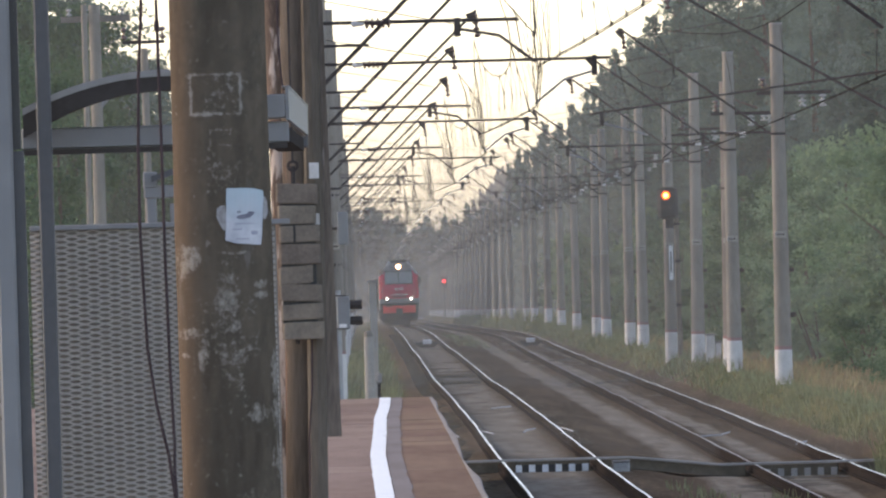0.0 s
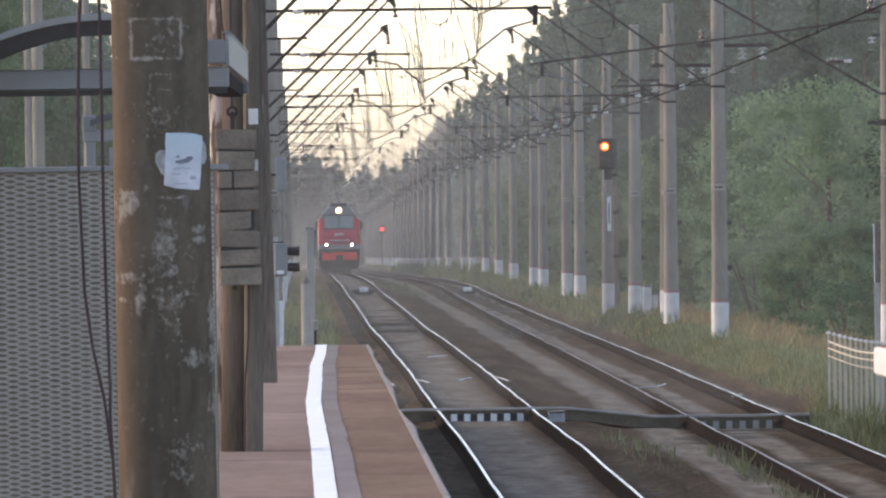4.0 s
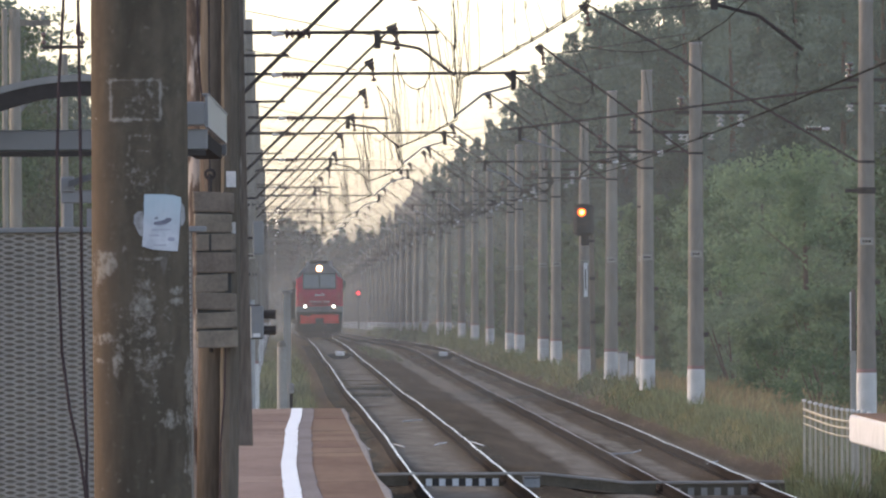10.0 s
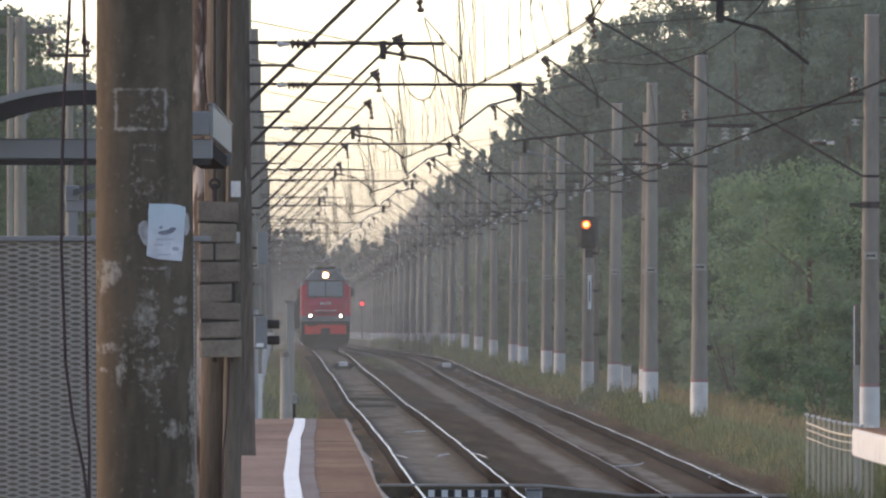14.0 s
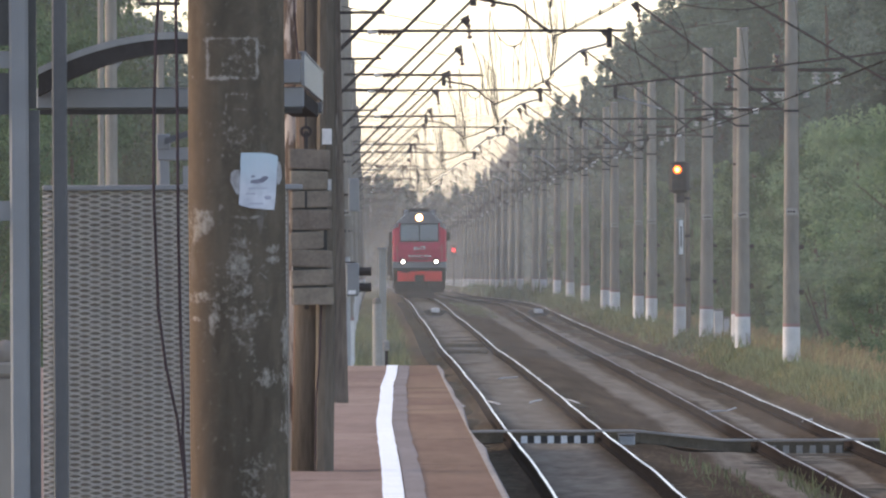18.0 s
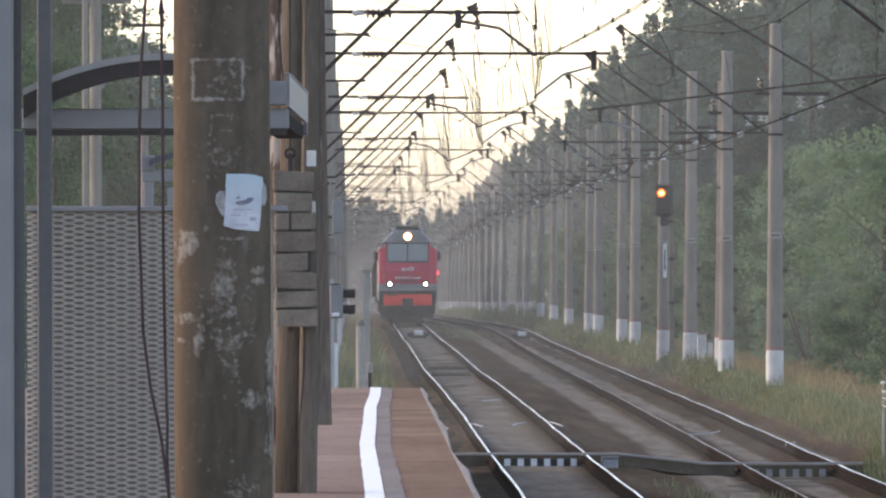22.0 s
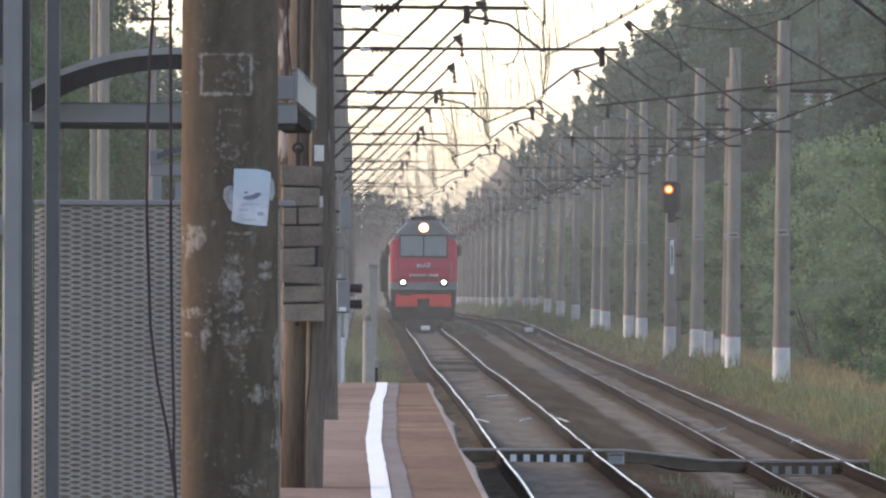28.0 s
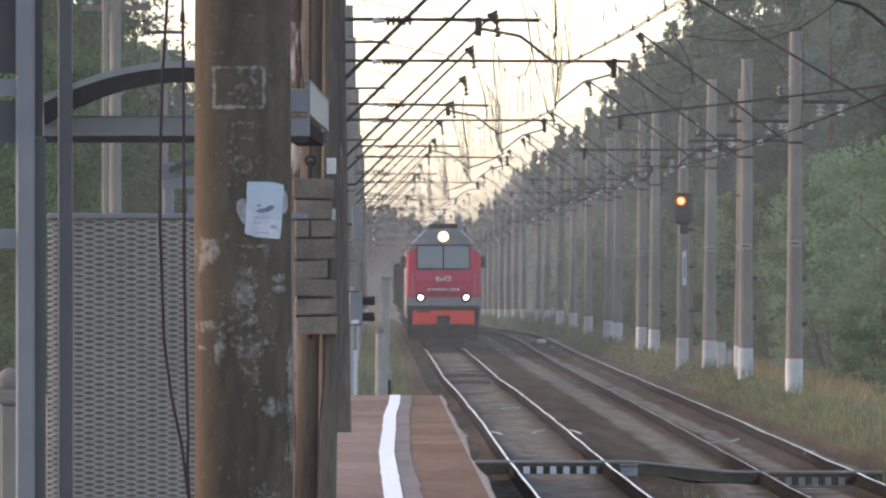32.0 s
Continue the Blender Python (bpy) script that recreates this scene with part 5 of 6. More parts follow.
def build_tree(kind, k, fine=True):
    rng = np.random.default_rng(40 + k)
    h = 10.0
    if kind == "spruce":
        t = thing("spruce_tree", (0, 0, -60), "tall dark spruce in the wood beside the line", "tree", "woodland trees")
        part("trunk", Mesh().tube([(0, 0, -0.3), (0, 0, h * 0.97)], [0.17, 0.02], 7), bark, t)
        part("crown", cloud_mesh("crown", spruce_cloud(rng, h, 1.65, *((3, 0.115, 12.0) if fine else (2, 0.18, 7.0))), needles), None, t, "dark drooping needle crown")
    elif kind == "pine":
        t = thing("pine_tree", (0, 0, -60), "tall pine with a ragged blue-green crown", "tree", "woodland trees")
        part("trunk", Mesh().tube([(0, 0, -0.3), (0.1, 0, h * 0.5), (0, 0.05, h * 0.95)], [0.16, 0.12, 0.03], 7), bark, t)
        part("crown", cloud_mesh("crown", pine_cloud(rng, h, 1.9, *((130, 0.085) if fine else (34, 0.17))), pine_leaf), None, t, "ragged needle crown")
        for b in range(5):
            z, a = h * rng.uniform(0.45, 0.85), rng.uniform(0, 6.28)
            part("limb", Mesh().rod((0, 0, z), (1.4 * math.cos(a), 1.4 * math.sin(a), z + 0.5), 0.05, 0.015, 5), bark, t)
    else:
        t = thing("broadleaf_tree", (0, 0, -60), "leafy green broadleaf tree at the edge of the wood", "tree", "woodland trees")
        part("trunk", Mesh().tube([(0, 0, -0.3), (0.08, 0, h * 0.4), (0, 0.1, h * 0.8)], [0.14, 0.1, 0.03], 7), bark, t)
        for b in range(4):
            z, a = h * rng.uniform(0.2, 0.6), rng.uniform(0, 6.28)
            part("limb", Mesh().rod((0, 0, z), (1.6 * math.cos(a), 1.6 * math.sin(a), z + 1.6), 0.035, 0.012, 5), bark, t)
        part("crown", cloud_mesh("crown", broad_cloud(rng, h, 2.6, *((72, 0.09, 92) if fine else (46, 0.165, 40))), (leaf_green, leaf_dark)[k % 2]), None, t, "full leafy crown")
    return t


def build_shrub(k):
    rng = np.random.default_rng(90 + k)
    t = thing("shrub", (0, 0, -60), "dense green shrub on the grassy verge", "shrub", "verge shrubs")
    for b in range(5):
        a = rng.uniform(0, 6.28)
        part("stem", Mesh().rod((0, 0, -0.2), (0.6 * math.cos(a), 0.6 * math.sin(a), 1.6), 0.03, 0.01, 5), bark, t)
    part("foliage", cloud_mesh("foliage", broad_cloud(rng, 2.0, 1.1, 40, 0.056, 64), (leaf_green, leaf_dark)[k % 2]), None, t)
    return t


def place(proto, x, y, h, rnd, base=10.0, wide=1.0):
    q = h / base
    m = Matrix.LocRotScale((x, y, ground_at(x, y) - 0.1), Euler((0, 0, rnd.uniform(0, 6.28))), None)
    c = copy_thing(proto, m)
    c.scale = (q * wide, q * wide, q)
    return c


def build_woods():
    rnd = random.Random(11)
    spruces = [build_tree("spruce", k) for k in range(3)]
    pines = [build_tree("pine", 10 + k) for k in range(3)]
    broads = [build_tree("broad", 20 + k) for k in range(4)]
    shrubs = [build_shrub(k) for k in range(4)]
    far_broads = [build_tree("broad", 70 + k, False) for k in range(3)]
    far_spruces = [build_tree("spruce", 60 + k, False) for k in range(2)]
    far_pines = [build_tree("pine", 64 + k, False) for k in range(2)]
    # right: high wood set back from the line
    for row in range(4):
        x0 = 23.6 + row * 5
        y = x0 / 0.041
        while y < 1500:
            h = float(np.interp(y, [500, 720, 815, 950, 1100, 1300, 1500], [16.5, 17.8, 18.9, 21.4, 23.0, 23.8, 24.2])) + rnd.uniform(-2.4, 0.4) + (1.3 if row == 0 and rnd.random() < 0.12 else 0)
            near = row == 0 or (row == 1 and y < 850)
            p = rnd.choice(pines + spruces if y < 1120 else spruces * 2 + pines[:1]) if near else rnd.choice(far_spruces + (far_pines if y < 1000 else []))
            place(p, x0 + rnd.uniform(-1.2, 1.6), y + rnd.uniform(-6, 6), h, rnd, wide=rnd.uniform(0.8, 1.1) * (0.85 if p in pines else 1.0))
            y += 15 if row == 0 else 22
    # right: broadleaf edge in front of it
    y = 452.0
    while y < 1250:
        x = rnd.uniform(15.0, 19.5)
        place(rnd.choice(broads[0::2] + broads[1:2] if y < 680 else far_broads), x, y, rnd.uniform(4.5, 7.8) * (1.0 if y < 720 else 0.85), rnd, wide=rnd.uniform(0.9, 1.3))
        y += rnd.uniform(5, 9) if y < 800 else rnd.uniform(10, 18)
    y = 380.0
    while y < 900:
        place(rnd.choice(shrubs), rnd.uniform(13.4, 15.6), y, rnd.uniform(1.2, 2.6), rnd, base=2.0, wide=rnd.uniform(0.9, 1.3))
        y += rnd.uniform(9, 18)
    for x, y, h in ((15.2, 437, 3.0), (16.6, 440, 3.4), (14.3, 452, 2.4), (17.5, 436, 3.0), (18.6, 441, 3.8)):
        place(rnd.choice(shrubs), x, y, h, rnd, base=2.0, wide=1.15)
    # left: wood behind the platform
    y = 650.0
    while y < 1100:
        for row in range(2):
            x = -17 - row * 5 + rnd.uniform(-2, 1.5)
            place(rnd.choice(far_spruces + far_pines), x, y + rnd.uniform(-4, 4), rnd.uniform(15, 21), rnd)
        y += 16
    for x, y, h in ((-8.5, 455, 10.3), (-9.4, 470, 11.0), (-11.6, 456, 12.0), (-10.0, 448, 11.0), (-8.3, 420, 5.2), (-9.5, 400, 6.2), (-7.2, 455, 4.0), (-6.4, 470, 4.2), (-10.8, 430, 7.0), (-5.5, 480, 3.6), (-8.8, 470, 5.5), (-5.0, 450, 3.2), (-4.5, 500, 3.6)):
        place(rnd.choice(broads[1::2] if h > 5 else broads), x, y, h, rnd, wide=1.3 if h < 9 else 0.75)
    for x, y, h in ((-9.6, 486, 13.0), (-10.6, 492, 13.5), (-11.7, 488, 14.0), (-8.7, 494, 12.6), (-12.8, 494, 14.0), (-7.4, 500, 9.6), (-6.5, 505, 8.8), (-5.7, 502, 8.2), (-8.0, 497, 10.0)):
        place(broads[1] if x > -9 else broads[3], x, y, h, rnd, wide=0.8)
    for x, y, h in ((-8.2, 508, 10.5), (-9.3, 515, 12.5), (-10.4, 506, 13.0), (-11.6, 518, 13.5), (-12.8, 508, 13.0), (-7.0, 512, 8.2), (-6.2, 518, 7.2), (-5.4, 509, 6.4), (-8.8, 496, 9.0), (-9.9, 492, 11.0), (-11.0, 494, 12.0)):
        place(rnd.choice(spruces), x, y, h, rnd, wide=1.25)
    y = 560.0
    while y < 1500:
        place(rnd.choice(spruces + pines + broads if y < 760 else far_broads + far_spruces + far_pines), rnd.uniform(-13.5, -9.0), y, rnd.uniform(11, 15), rnd, wide=1.1)
        y += rnd.uniform(14, 24)
    for proto in spruces + pines + broads + far_broads + shrubs + far_spruces + far_pines:
        for c in proto.children_recursive:
            bpy.data.objects.remove(c)
        bpy.data.objects.remove(proto)
    # far woods closing the line
    rng = np.random.default_rng(7)
    out = []
    def far_tree(x, y, h, wide, leaf=0.75):
        n = 190
        t = rng.random(n) ** 0.8
        a = rng.uniform(0, 6.28, n)
        r = wide * (1 - t * 0.92) * np.sqrt(rng.random(n))
        for i in range(n):
            c = np.array((x + math.cos(a[i]) * r[i], y + math.sin(a[i]) * r[i], ground_at(x, y) + h * (0.05 + 0.95 * t[i])))
            out.append(leaf_cloud(rng, c, np.array((0.5, 0.5, 0.5)) * (1.1 - 0.8 * t[i]), 2, leaf * (1.15 - 0.6 * t[i])))
    y = 1500.0
    while y < 3300:
        for x in (24.5, 29):
            far_tree(x + rng.uniform(-1.5, 1.5), y, rng.uniform(20, 24), 2.6)
        far_tree(-15 + rng.uniform(-2, 2), y, rng.uniform(15, 21), 3.0)
        far_tree(-6.5 + rng.uniform(-1, 1), y, rng.uniform(6, 10), 2.2)
        y += 22
    x = -60.0
    while x < 75:
        h = 20.5 + 2 * noise.noise((x * 0.12, 0, 0)) - 4 * math.exp(-((x - 15) / 6) ** 2)
        far_tree(x, 3350 + rng.uniform(-40, 40), h + rng.uniform(-2, 2), 3.4, 1.25)
        far_tree(x + 0.8, 3420 + rng.uniform(-40, 40), h * 0.7 + rng.uniform(-2, 2), 3.4, 1.5)
        x += 1.5
    x = -40.0   # the line bends out of sight behind these
    while x < 60:
        far_tree(x, 2430 + rng.uniform(-25, 25), rng.uniform(12, 15) + 4 * min(1.0, abs(x - 9) / 12), 3.0, 0.8)
        x += 0.9
    x = -70.0
    while x < 80:
        far_tree(x, 3260 + rng.uniform(-20, 20), rng.uniform(7, 11), 4.0, 1.5)
        x += 1.2
    w = tagged(new("far_woods", cloud_mesh("far_woods", np.concatenate(out), needles)), "hazy dark woods closing the far end of the line", "woods", kind="stuff")


build_woods()


def blades(rng, n, xs, ys, zf, height, width, lean=0.35):
    x = rng.uniform(*xs, n); y = rng.uniform(*ys, n)
    z = zf(x, y)
    h = height * rng.uniform(0.4, 1.25, n) * (0.55 + 0.9 * np.abs(np.sin(x * 1.7 + y * 0.13) * np.cos(y * 0.071 + x)))
    dx, dy = rng.normal(0, lean, n) * h, rng.normal(0, lean, n) * h
    w = width * rng.uniform(0.6, 1.4, n)
    v = np.empty((n, 4, 3))
    v[:, 0] = np.stack([x - w, y, z - 0.05], 1); v[:, 1] = np.stack([x + w, y, z - 0.05], 1)
    v[:, 2] = np.stack([x + dx * 0.8 + w * 0.6, y + dy, z + h * 0.75], 1); v[:, 3] = np.stack([x + dx, y + dy, z + h], 1)
    return v.reshape(-1, 3)


def build_grass():
    rng = np.random.default_rng(3)
    cx, cz = [c[0] for c in CROSS], [c[1] for c in CROSS]
    px, pz = [p[0] for p in PROFILE], [p[1] for p in PROFILE]
    zf = lambda x, y: np.interp(x, cx, cz) + np.interp(y, px, pz)
    green = [blades(rng, 22000, (9.3, 14), (230, 420), zf, 0.2, 0.009), blades(rng, 26000, (9.3, 17), (380, 900), zf, 0.27, 0.017),
             blades(rng, 17000, (-1.6, 1.05), (258, 380), zf, 0.42, 0.012), blades(rng, 9000, (-2, 1.0), (380, 700), zf, 0.4, 0.02),
             blades(rng, 6000, (9.2, 16), (900, 1600), zf, 0.6, 0.04),
             blades(rng, 140, (4.6, 5.6), (215, 245), zf, 0.13, 0.01), blades(rng, 500, (4.3, 5.9), (720, 860), zf, 0.16, 0.02), blades(rng, 260, (6.0, 6.3), (160, 240), zf, 0.22, 0.01),
             blades(rng, 2600, (8.45, 9.5), (238, 262), zf, 0.5, 0.012), blades(rng, 500, (8.2, 8.8), (228, 250), zf, 0.3, 0.012)]
    dry = [blades(rng, 15000, (10.5, 15), (260, 440), zf, 0.22, 0.007), blades(rng, 10000, (10.3, 15.5), (340, 480), zf, 0.34, 0.009), blades(rng, 14000, (10.6, 17), (420, 620), zf, 0.28, 0.011), blades(rng, 900, (-1.2, 0.9), (258, 330), zf, 0.35, 0.01)]
    tagged(new("meadow_grass", cloud_mesh("meadow_grass", np.concatenate(green), grass_green)), "rough green grass along the verges", "grass", kind="stuff")
    tagged(new("dry_grass", cloud_mesh("dry_grass", np.concatenate(dry), grass_dry)), "tall dry seeding grass along the verge", "grass", kind="stuff")


build_grass()

# ---- the freight train ----
def build_locomotive():
    """Front section of the locomotive: its foot is at rail level under the nose, its body runs back along +y."""
    loco = thing("locomotive", (0, 0, 0), "red and grey diesel locomotive with lit headlamps", "locomotive")
    prof = [(-1.5, 1.3), (1.5, 1.3), (1.545, 1.5), (1.545, 4.02), (1.2, 4.5), (0.72, 4.98), (0.4, 5.06), (-0.4, 5.06), (-0.72, 4.98), (-1.2, 4.5), (-1.545, 4.02), (-1.545, 1.5)]
    ring = lambda y, q=1.0, pts=prof: [(x * q, y, z) for x, z in pts]
    part("body", Mesh().loft([ring(0.3), ring(18.2)]), loco_grey, loco, "grey body sides")
    # nose
    low = [(-1.5, 1.86), (1.5, 1.86), (1.545, 1.9), (1.545, 2.2), (-1.545, 2.2), (-1.545, 1.9)]
    part("grey_band", Mesh().loft([ring(-0.02, 0.985, low), ring(0.05, 1.0, low), ring(0.42, 1.0, low)]), loco_grey, loco, "grey band under the nose")
    for s in (-1, 1):
        part("corner_panel", Mesh().loft([[(s * 1.17, 0.0, 2.204), (s * 1.47, 0.02, 2.204), (s * 1.545, 0.12, 2.204), (s * 1.545, 0.4, 2.204), (s * 1.17, 0.4, 2.204)],
                                          [(s * 1.17, 0.06, 4.2), (s * 1.43, 0.1, 4.08), (s * 1.54, 0.2, 4.02), (s * 1.54, 0.45, 4.02), (s * 1.17, 0.45, 4.2)]]), red_bright, loco, "bright red corner panel")
    part("nose_panel", Mesh().loft([[(-1.166, -0.05, 2.204), (1.166, -0.05, 2.204), (1.166, 0.3, 2.204), (-1.166, 0.3, 2.204)],
                                    [(-1.166, -0.08, 2.9), (1.166, -0.08, 2.9), (1.166, 0.3, 2.9), (-1.166, 0.3, 2.9)],
                                    [(-1.166, 0.02, 3.34), (1.166, 0.02, 3.34), (1.166, 0.35, 3.34), (-1.166, 0.35, 3.34)]]), red_body, loco, "dark red nose panel")
    for s in (-1, 1):
        part("window_post", Mesh().loft([[(s * 1.09, 0.0, 3.344), (s * 1.166, 0.0, 3.344), (s * 1.166, 0.35, 3.344), (s * 1.09, 0.35, 3.344)],
                                         [(s * 1.09, 0.22, 4.4), (s * 1.166, 0.22, 4.4), (s * 1.166, 0.5, 4.4), (s * 1.09, 0.5, 4.4)]]), red_body, loco)
        pane = part("windscreen", Mesh().loft([[(s * 0.03, 0.03, 3.42), (s * 1.06, 0.03, 3.42), (s * 1.06, 0.06, 3.42), (s * 0.03, 0.06, 3.42)],
                                               [(s * 0.03, 0.21, 4.33), (s * 1.06, 0.21, 4.33), (s * 1.06, 0.24, 4.33), (s * 0.03, 0.24, 4.33)]]), glass, loco, "sky-reflecting windscreen pane")
        part("wiper", Mesh().rod((s * 0.75, -0.04, 3.2), (s * 0.45, 0.0, 3.62), 0.012, n=5), black_paint, pane)
    frame_ = lambda x0, x1, z0, z1: Mesh().loft([[(x0, -0.02 + (z - 3.34) * 0.2, z), (x1, -0.02 + (z - 3.34) * 0.2, z), (x1, 0.08 + (z - 3.34) * 0.2, z), (x0, 0.08 + (z - 3.34) * 0.2, z)] for z in (z0, z1)])
    for args in ((-1.1, 1.1, 3.35, 3.415), (-1.1, 1.1, 4.335, 4.39), (-1.1, -1.062, 3.416, 4.334), (1.062, 1.1, 3.416, 4.334), (-0.028, 0.028, 3.416, 4.334)):
        part("window_frame", frame_(*args), under, loco, "dark rubber windscreen frame")
    brow = [[(-1.5, 0.25, 4.09), (1.5, 0.25, 4.09), (1.17, 0.25, 4.46), (0.7, 0.3, 4.93), (0.4, 0.32, 5.02), (-0.4, 0.32, 5.02), (-0.7, 0.3, 4.93), (-1.17, 0.25, 4.46)]]
    part("brow", Mesh().loft([[(x * 0.97, 0.2, 4.4 + (z - 4.4) * 0.96 if z > 4.4 else 4.4) for x, y, z in brow[0]], [(x, y + 0.3, max(z, 4.2)) for x, y, z in brow[0]]]), loco_grey, loco, "grey brow above the windscreen")
    lamp = part("searchlight", smooth_join(Mesh().tube([(0, -0.02, 4.72), (0, 0.3, 4.72)], [0.24, 0.26], 20).data("searchlight")), loco_grey, loco)
    part("lens", smooth_join(Mesh().tube([(0, -0.045, 4.72), (0, -0.022, 4.72)], [0.15, 0.17], 20).data("lens")), lamp_warm, lamp, "glowing warm searchlight")
    # warm emissive ring paints the searchlight's halo
    part("reflector", smooth_join(Mesh().tube([(0, -0.03, 4.72), (0, -0.024, 4.72)], [0.215, 0.22], 20).data("reflector")), lamp_warm_halo, lamp, "emissive warm ring standing in for the searchlight's halo")
    for s in (-1, 1):
        h = part("headlamp", smooth_join(Mesh().tube([(s * 0.94, -0.14, 2.2), (s * 0.94, 0.0, 2.2)], [0.2, 0.21], 18).data("headlamp")), under, loco)
        part("lens", smooth_join(Mesh().tube([(s * 0.94, -0.16, 2.2), (s * 0.94, -0.142, 2.2)], [0.09, 0.105], 18).data("lens")), lamp_white, h, "glowing white headlamp")
        part("mirror", Mesh().soft_box(s * 1.66 - 0.1, s * 1.66 + 0.1, 0.6, 0.7, 3.42, 3.92, 0.03), black_paint, loco, "black side mirror")
        part("mirror_bracket", Mesh().rod((s * 1.5, 0.7, 3.7), (s * 1.62, 0.66, 3.7), 0.02, n=6), black_paint, loco)
        part("brow_edge", Mesh().tube([(s * 1.55, 0.28, 4.03), (s * 1.21, 0.28, 4.51), (s * 0.73, 0.3, 4.99)], 0.022, 6), white_plain, loco, "pale edge of the brow")
        part("handrail", Mesh().tube([(s * 1.28, -0.06, 2.3), (s * 1.28, -0.1, 2.4), (s * 1.28, -0.06, 3.2)], 0.012, 6), loco_grey, loco, "grey handrail")
        part("step", Mesh().box(min(s * 0.95, s * 1.4), max(s * 0.95, s * 1.4), -0.05, 0.25, 0.42, 0.48), under, loco)
        part("step_hanger", Mesh().box(min(s * 1.33, s * 1.38), max(s * 1.33, s * 1.38), 0.0, 0.1, 0.48, 1.1), under, loco)
        part("buffer_hose", Mesh().tube([(s * 0.5, -0.1, 1.1), (s * 0.52, -0.3, 0.8), (s * 0.55, -0.3, 0.5), (s * 0.5, -0.2, 0.45)], 0.03, 6), black_paint, loco)
        part("roof_horn", Mesh().rod((s * 0.92, 0.8, 4.9), (s * 0.92, 0.8, 5.25), 0.03, n=6), black_paint, loco)
    # emblem strokes, lettering and grille bars
    for x0, x1, z0, z1 in ((-0.3, -0.22, 2.88, 3.0), (-0.31, -0.12, 3.0, 3.04), (-0.16, -0.11, 2.88, 3.0), (-0.1, 0.08, 2.92, 2.965), (0.04, 0.08, 2.965, 3.06), (0.1, 0.3, 2.9, 2.94), (0.26, 0.31, 2.94, 3.08), (0.1, 0.26, 3.04, 3.08)):
        part("emblem_stroke", Mesh().box(x0, x1, -0.105, -0.095, z0, z1), white_plain, loco, "white emblem stroke")
    for k in range(9):
        x = -0.64 + 0.152 * k
        part("lettering_bar", Mesh().box(x, x + (0.1 if k != 5 else 0.05), -0.095, -0.085, 2.49, 2.57), white_plain, loco, "unreadable pale lettering")
    for k in range(3):
        part("grille_bar", Mesh().box(-0.55, 0.55, -0.085, -0.07, 2.3 + 0.055 * k, 2.33 + 0.055 * k), steel_dark, loco)
    part("grille_bar", Mesh().box(-0.28, 0.28, -0.1, -0.085, 2.7, 2.73), steel_dark, loco)
    # below the nose
    part("deck", Mesh().soft_box(-1.5, 1.5, -0.05, 0.5, 1.7, 1.855, 0.03), under, loco)
    part("underframe", Mesh().loft([[(-1.45, 0.1, 0.62), (1.45, 0.1, 0.62), (1.5, 0.1, 1.7), (-1.5, 0.1, 1.7)], [(-1.45, 18, 0.62), (1.45, 18, 0.62), (1.5, 18, 1.7), (-1.5, 18, 1.7)]]), under, loco, "dark sooty underframe")
    for x0, x1, z0, z1 in ((-1.27, -0.27, 1.08, 1.66), (0.27, 1.27, 1.08, 1.66), (-0.268, 0.268, 1.44, 1.66)):
        part("buffer_beam", Mesh().soft_box(x0, x1, -0.12, 0.1, z0, z1, 0.02), orange_red, loco, "bright red buffer beam")
    part("coupler", Mesh().loft([[(-0.24, -0.5, 0.86), (0.24, -0.5, 0.86), (0.26, -0.5, 1.2), (0.1, -0.5, 1.36), (-0.26, -0.5, 1.3)], [(-0.16, 0.1, 0.9), (0.16, 0.1, 0.9), (0.16, 0.1, 1.2), (0.1, 0.1, 1.24), (-0.16, 0.1, 1.22)]]), steel_dark, loco, "dark automatic coupler")
    part("soot_smear", Mesh().box(-1.1, -0.55, -0.126, -0.122, 1.58, 1.65), under, loco)
    part("plough", Mesh().loft([[(-1.25, 0.0, 0.5), (1.25, 0.0, 0.5), (1.25, 0.2, 0.5), (-1.25, 0.2, 0.5)], [(-1.35, -0.08, 1.05), (1.35, -0.08, 1.05), (1.35, 0.15, 1.05), (-1.35, 0.15, 1.05)]]), under, loco, "dark pilot plate")
    part("rail_guard", Mesh().loft([[(-0.72, -0.1, 0.12), (0.72, -0.1, 0.12), (0.72, 0.05, 0.12), (-0.72, 0.05, 0.12)], [(-0.85, -0.15, 0.5), (0.85, -0.15, 0.5), (0.85, 0.05, 0.5), (-0.85, 0.05, 0.5)]]), black_paint, loco, "low curved rail guard")
    part("roof_box", Mesh().soft_box(-0.6, 0.6, 0.9, 3.0, 5.06, 5.26, 0.04), under, loco, "roof equipment housing")
    part("roof_vents", Mesh().soft_box(-0.9, 0.9, 6, 12, 4.9, 5.2, 0.05), loco_grey, loco)
    for by in (2.3, 12.6):
        bogie = part("bogie", Mesh().soft_box(-1.3, 1.3, by - 0.6, by + 4.2, 0.45, 0.85, 0.05), under, loco)
        for wy in (0.0, 1.85, 3.7):
            for s in (-1, 1):
                part("wheel", smooth_join(Mesh().tube([(s * 0.7, by + wy, 0.525), (s * 0.72, by + wy, 0.525), (s * 0.84, by + wy, 0.525)], [0.555, 0.525, 0.52], 24).data("wheel")), steel_dark, bogie)
    for ob in loco.children:   # the body rides low on its springs
        if not ob.name.startswith("bogie"):
            ob.location.z = -0.09
    return loco


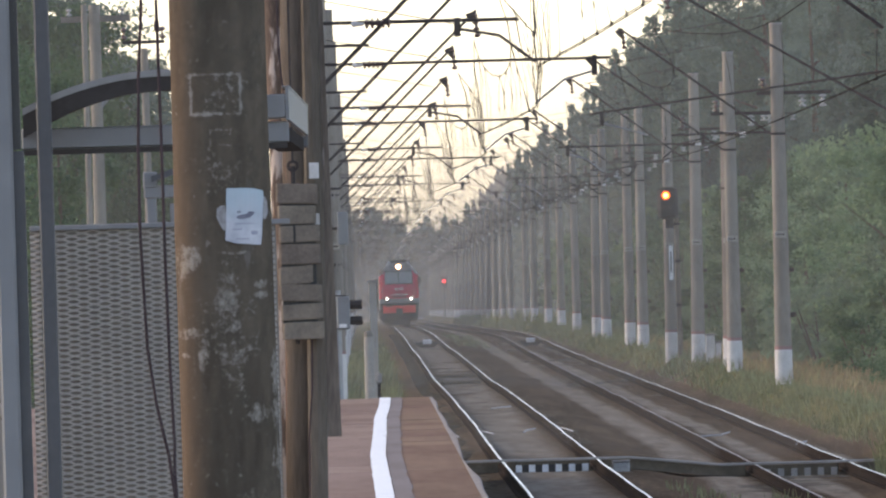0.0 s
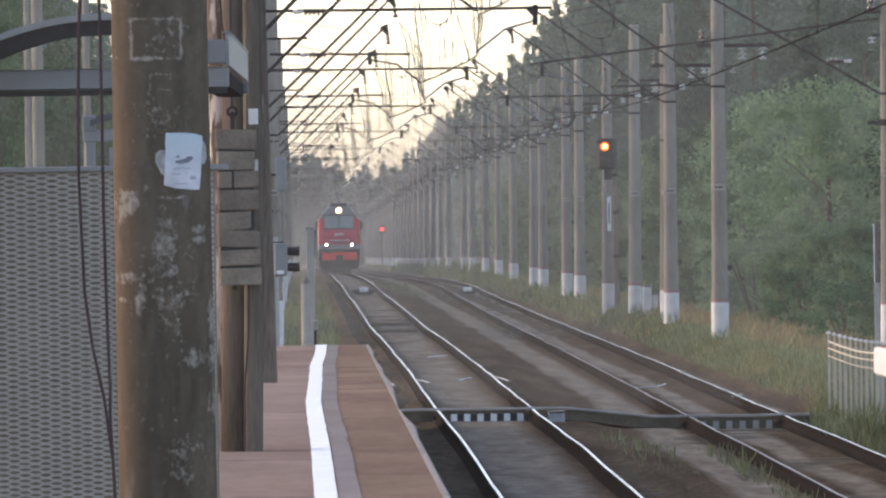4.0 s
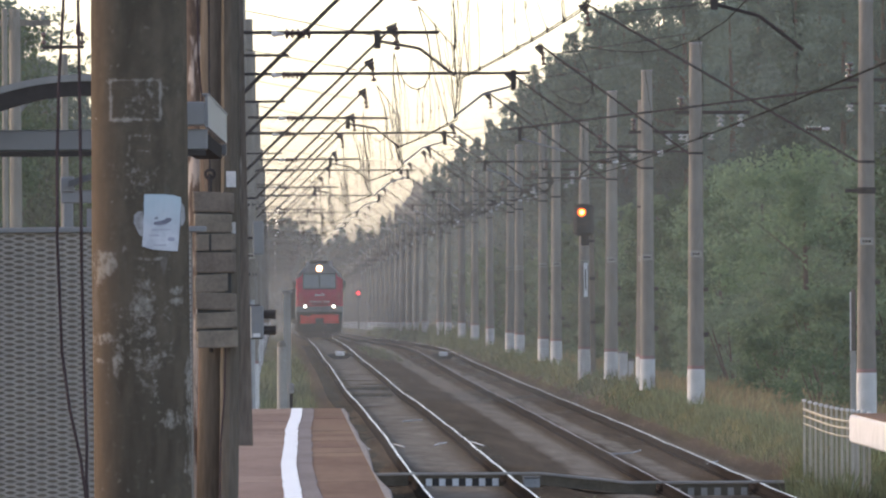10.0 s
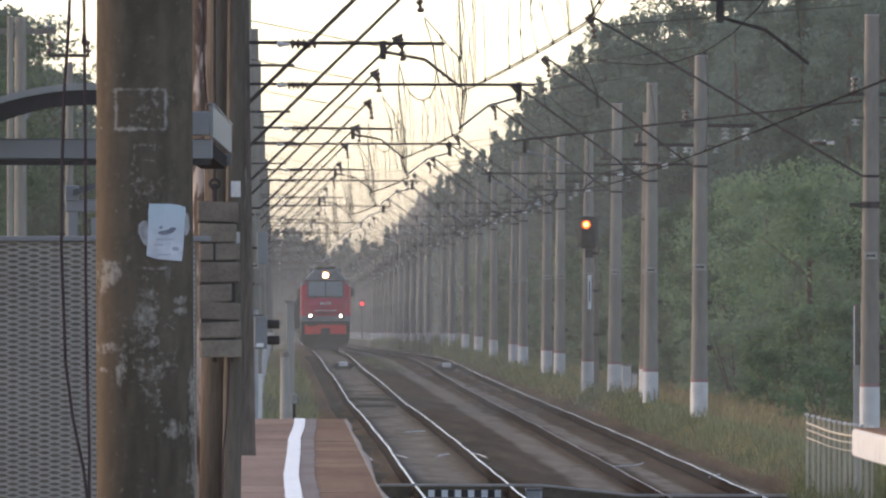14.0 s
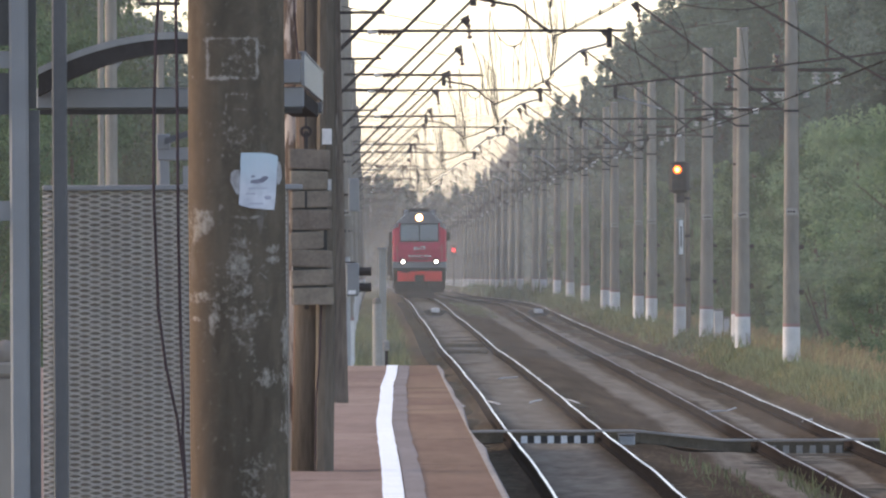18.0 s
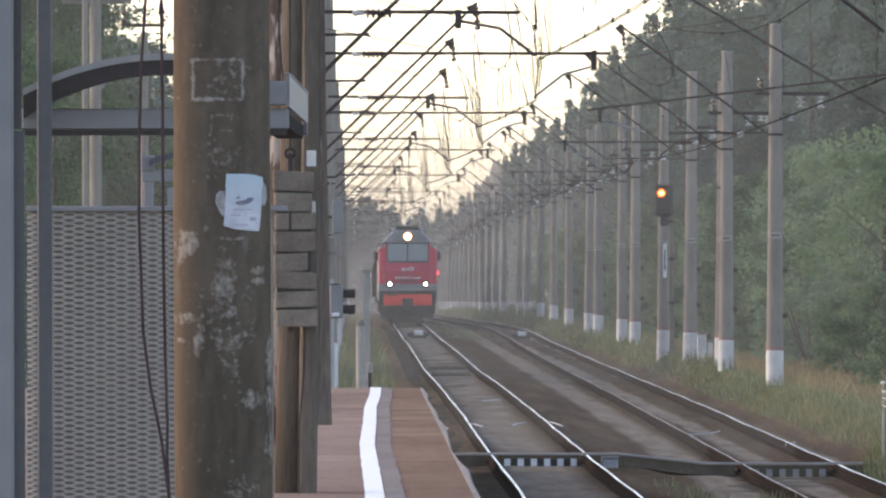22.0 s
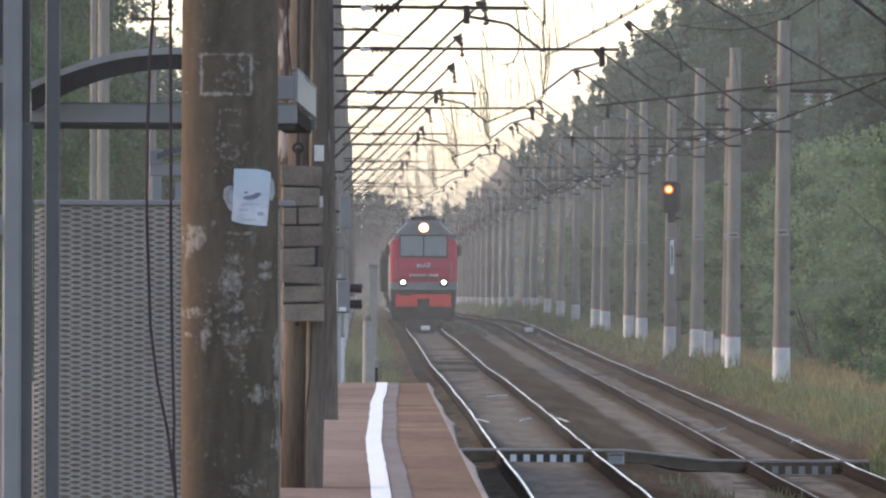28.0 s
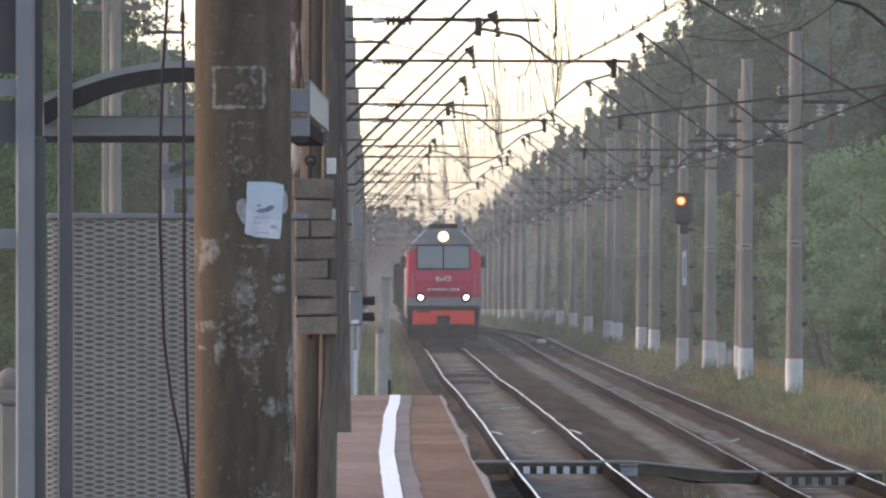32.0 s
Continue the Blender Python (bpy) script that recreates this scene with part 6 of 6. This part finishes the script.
def build_wagon(kind):
    if kind == "tank":
        w = thing("tank_wagon", (0, 0, -50), "sooty dark tank wagon in the freight train", "wagon", "freight wagons")
        part("tank", smooth_join(Mesh().tube([(0, 0.3, 2.75), (0, 0.7, 2.75), (0, 11.3, 2.75), (0, 11.7, 2.75)], [0.9, 1.5, 1.5, 0.9], 24).data("tank")), wagon_mat, w)
        part("dome", Mesh().rod((0, 6, 4.2), (0, 6, 4.6), 0.5, n=16), wagon_mat, w)
    else:
        w = thing("open_wagon", (0, 0, -50), "dark high-sided open freight wagon", "wagon", "freight wagons")
        part("tub", Mesh().loft([[(-1.5, 0.2, 1.4), (1.5, 0.2, 1.4), (1.56, 0.2, 3.6), (-1.56, 0.2, 3.6)], [(-1.5, 11.8, 1.4), (1.5, 11.8, 1.4), (1.56, 11.8, 3.6), (-1.56, 11.8, 3.6)]]), wagon_mat, w)
        for k in range(8):
            for s in (-1, 1):
                part("rib", Mesh().box(s * 1.6 - 0.05, s * 1.6 + 0.05, 0.5 + k * 1.55, 0.65 + k * 1.55, 1.4, 3.6), wagon_mat, w)
    part("frame", Mesh().box(-1.4, 1.4, 0.0, 12.0, 1.0, 1.35), under, w)
    for by in (1.0, 8.6):
        part("bogie", Mesh().soft_box(-1.2, 1.2, by, by + 2.4, 0.3, 0.9, 0.05), under, w)
        for wy in (0.3, 2.1):
            for s in (-1, 1):
                part("wheel", smooth_join(Mesh().tube([(s * 0.7, by + wy, 0.475), (s * 0.84, by + wy, 0.475)], [0.48, 0.475], 20).data("wheel")), steel_dark, w)
    return w


loco = build_locomotive()
second = copy_thing(loco, pose(0, 0, 0))
second["label"] = "trailing grey section of the diesel locomotive"
unlit = [ob for ob in second.children_recursive if ob.name.split(".")[0] in ("lens", "reflector", "searchlight", "headlamp", "emblem_stroke", "lettering_bar")]
for ob in unlit:
    bpy.data.objects.remove(ob)
protos = [build_wagon("tank"), build_wagon("open")]
wagons = [copy_thing(protos[(k // 3) % 2], pose(0, 0, 0)) for k in range(26)]
for o in protos:
    for c in o.children_recursive:
        bpy.data.objects.remove(c)
    bpy.data.objects.remove(o)


# ---- stand-in for the evening's haze: thin upright tinted sheets that scatter the sky's light ----
def haze_sheet_material(density, thins, tone):
    mat = bpy.data.materials.new("tinted haze sheet")
    mat.use_nodes = True
    nt = mat.node_tree
    N, L = nt.nodes, nt.links
    N.remove(N["Principled BSDF"])
    out = N["Material Output"]
    clear, scatter, both = N.new("ShaderNodeBsdfTransparent"), N.new("ShaderNodeBsdfTranslucent"), N.new("ShaderNodeMixShader")
    front, veil = N.new("ShaderNodeBsdfDiffuse"), N.new("ShaderNodeMixShader")
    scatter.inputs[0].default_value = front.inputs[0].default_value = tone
    both.inputs[0].default_value = 0.5
    L.new(scatter.outputs[0], both.inputs[1]); L.new(front.outputs[0], both.inputs[2])
    geo, sep = N.new("ShaderNodeNewGeometry"), N.new("ShaderNodeSeparateXYZ")
    fall, power, thick = N.new("ShaderNodeMath"), N.new("ShaderNodeMath"), N.new("ShaderNodeMath")
    L.new(geo.outputs["Position"], sep.inputs[0]); L.new(sep.outputs[2], fall.inputs[0])
    fall.operation, power.operation, thick.operation = 'MULTIPLY', 'EXPONENT', 'MULTIPLY'
    fall.inputs[1].default_value, thick.inputs[1].default_value = -1 / thins, density   # thins with height
    L.new(fall.outputs[0], power.inputs[0]); L.new(power.outputs[0], thick.inputs[0])
    L.new(thick.outputs[0], veil.inputs[0])
    L.new(clear.outputs[0], veil.inputs[1]); L.new(both.outputs[0], veil.inputs[2])
    L.new(veil.outputs[0], out.inputs[0])
    return mat


def build_haze_sheets():
    # the 32 m sheet lifts near blacks; the last, pale and warm, paints horizon glow
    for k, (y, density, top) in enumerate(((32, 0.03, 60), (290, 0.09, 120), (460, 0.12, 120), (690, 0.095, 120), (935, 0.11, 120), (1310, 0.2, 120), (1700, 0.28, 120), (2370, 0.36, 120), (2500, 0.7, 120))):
        t = tagged(part("haze", Mesh().add([(-150, y, -20), (150, y, -20), (150, y, top), (-150, y, top)], [(0, 1, 2, 3)]), haze_sheet_material(density, *((18.0, (0.39, 0.383, 0.372, 1)) if y < 2400 else (30.0, (0.72, 0.64, 0.575, 1))))), "flat tinted sheet standing in for haze over the line", "haze", "haze", "stuff")
        t.visible_shadow = False


build_haze_sheets()


# ---- motion: the train comes up the line at an even pace ----
def train_front(t):
    return -0.003495227 * t ** 3 + 0.2085918 * t ** 2 - 21.522647 * t + 1245.104


def motions():
    def rows(back, length):
        out = []
        for k in range(33):
            t = float(k)
            y = train_front(t) + back
            a, b = (lie_1(y), grade(y)), (lie_1(y + length), grade(y + length))
            out.append((t, pose(a[0], y, a[1], math.degrees(math.atan2(b[1] - a[1], length)), 0, -math.degrees(math.atan2(b[0] - a[0], length)))))
        return out
    walk(loco, rows(0.0, 18.0))
    walk(second, rows(19.0, 18.0))
    for k, w in enumerate(wagons):
        walk(w, rows(38.5 + 13.0 * k, 12.0))


motions()
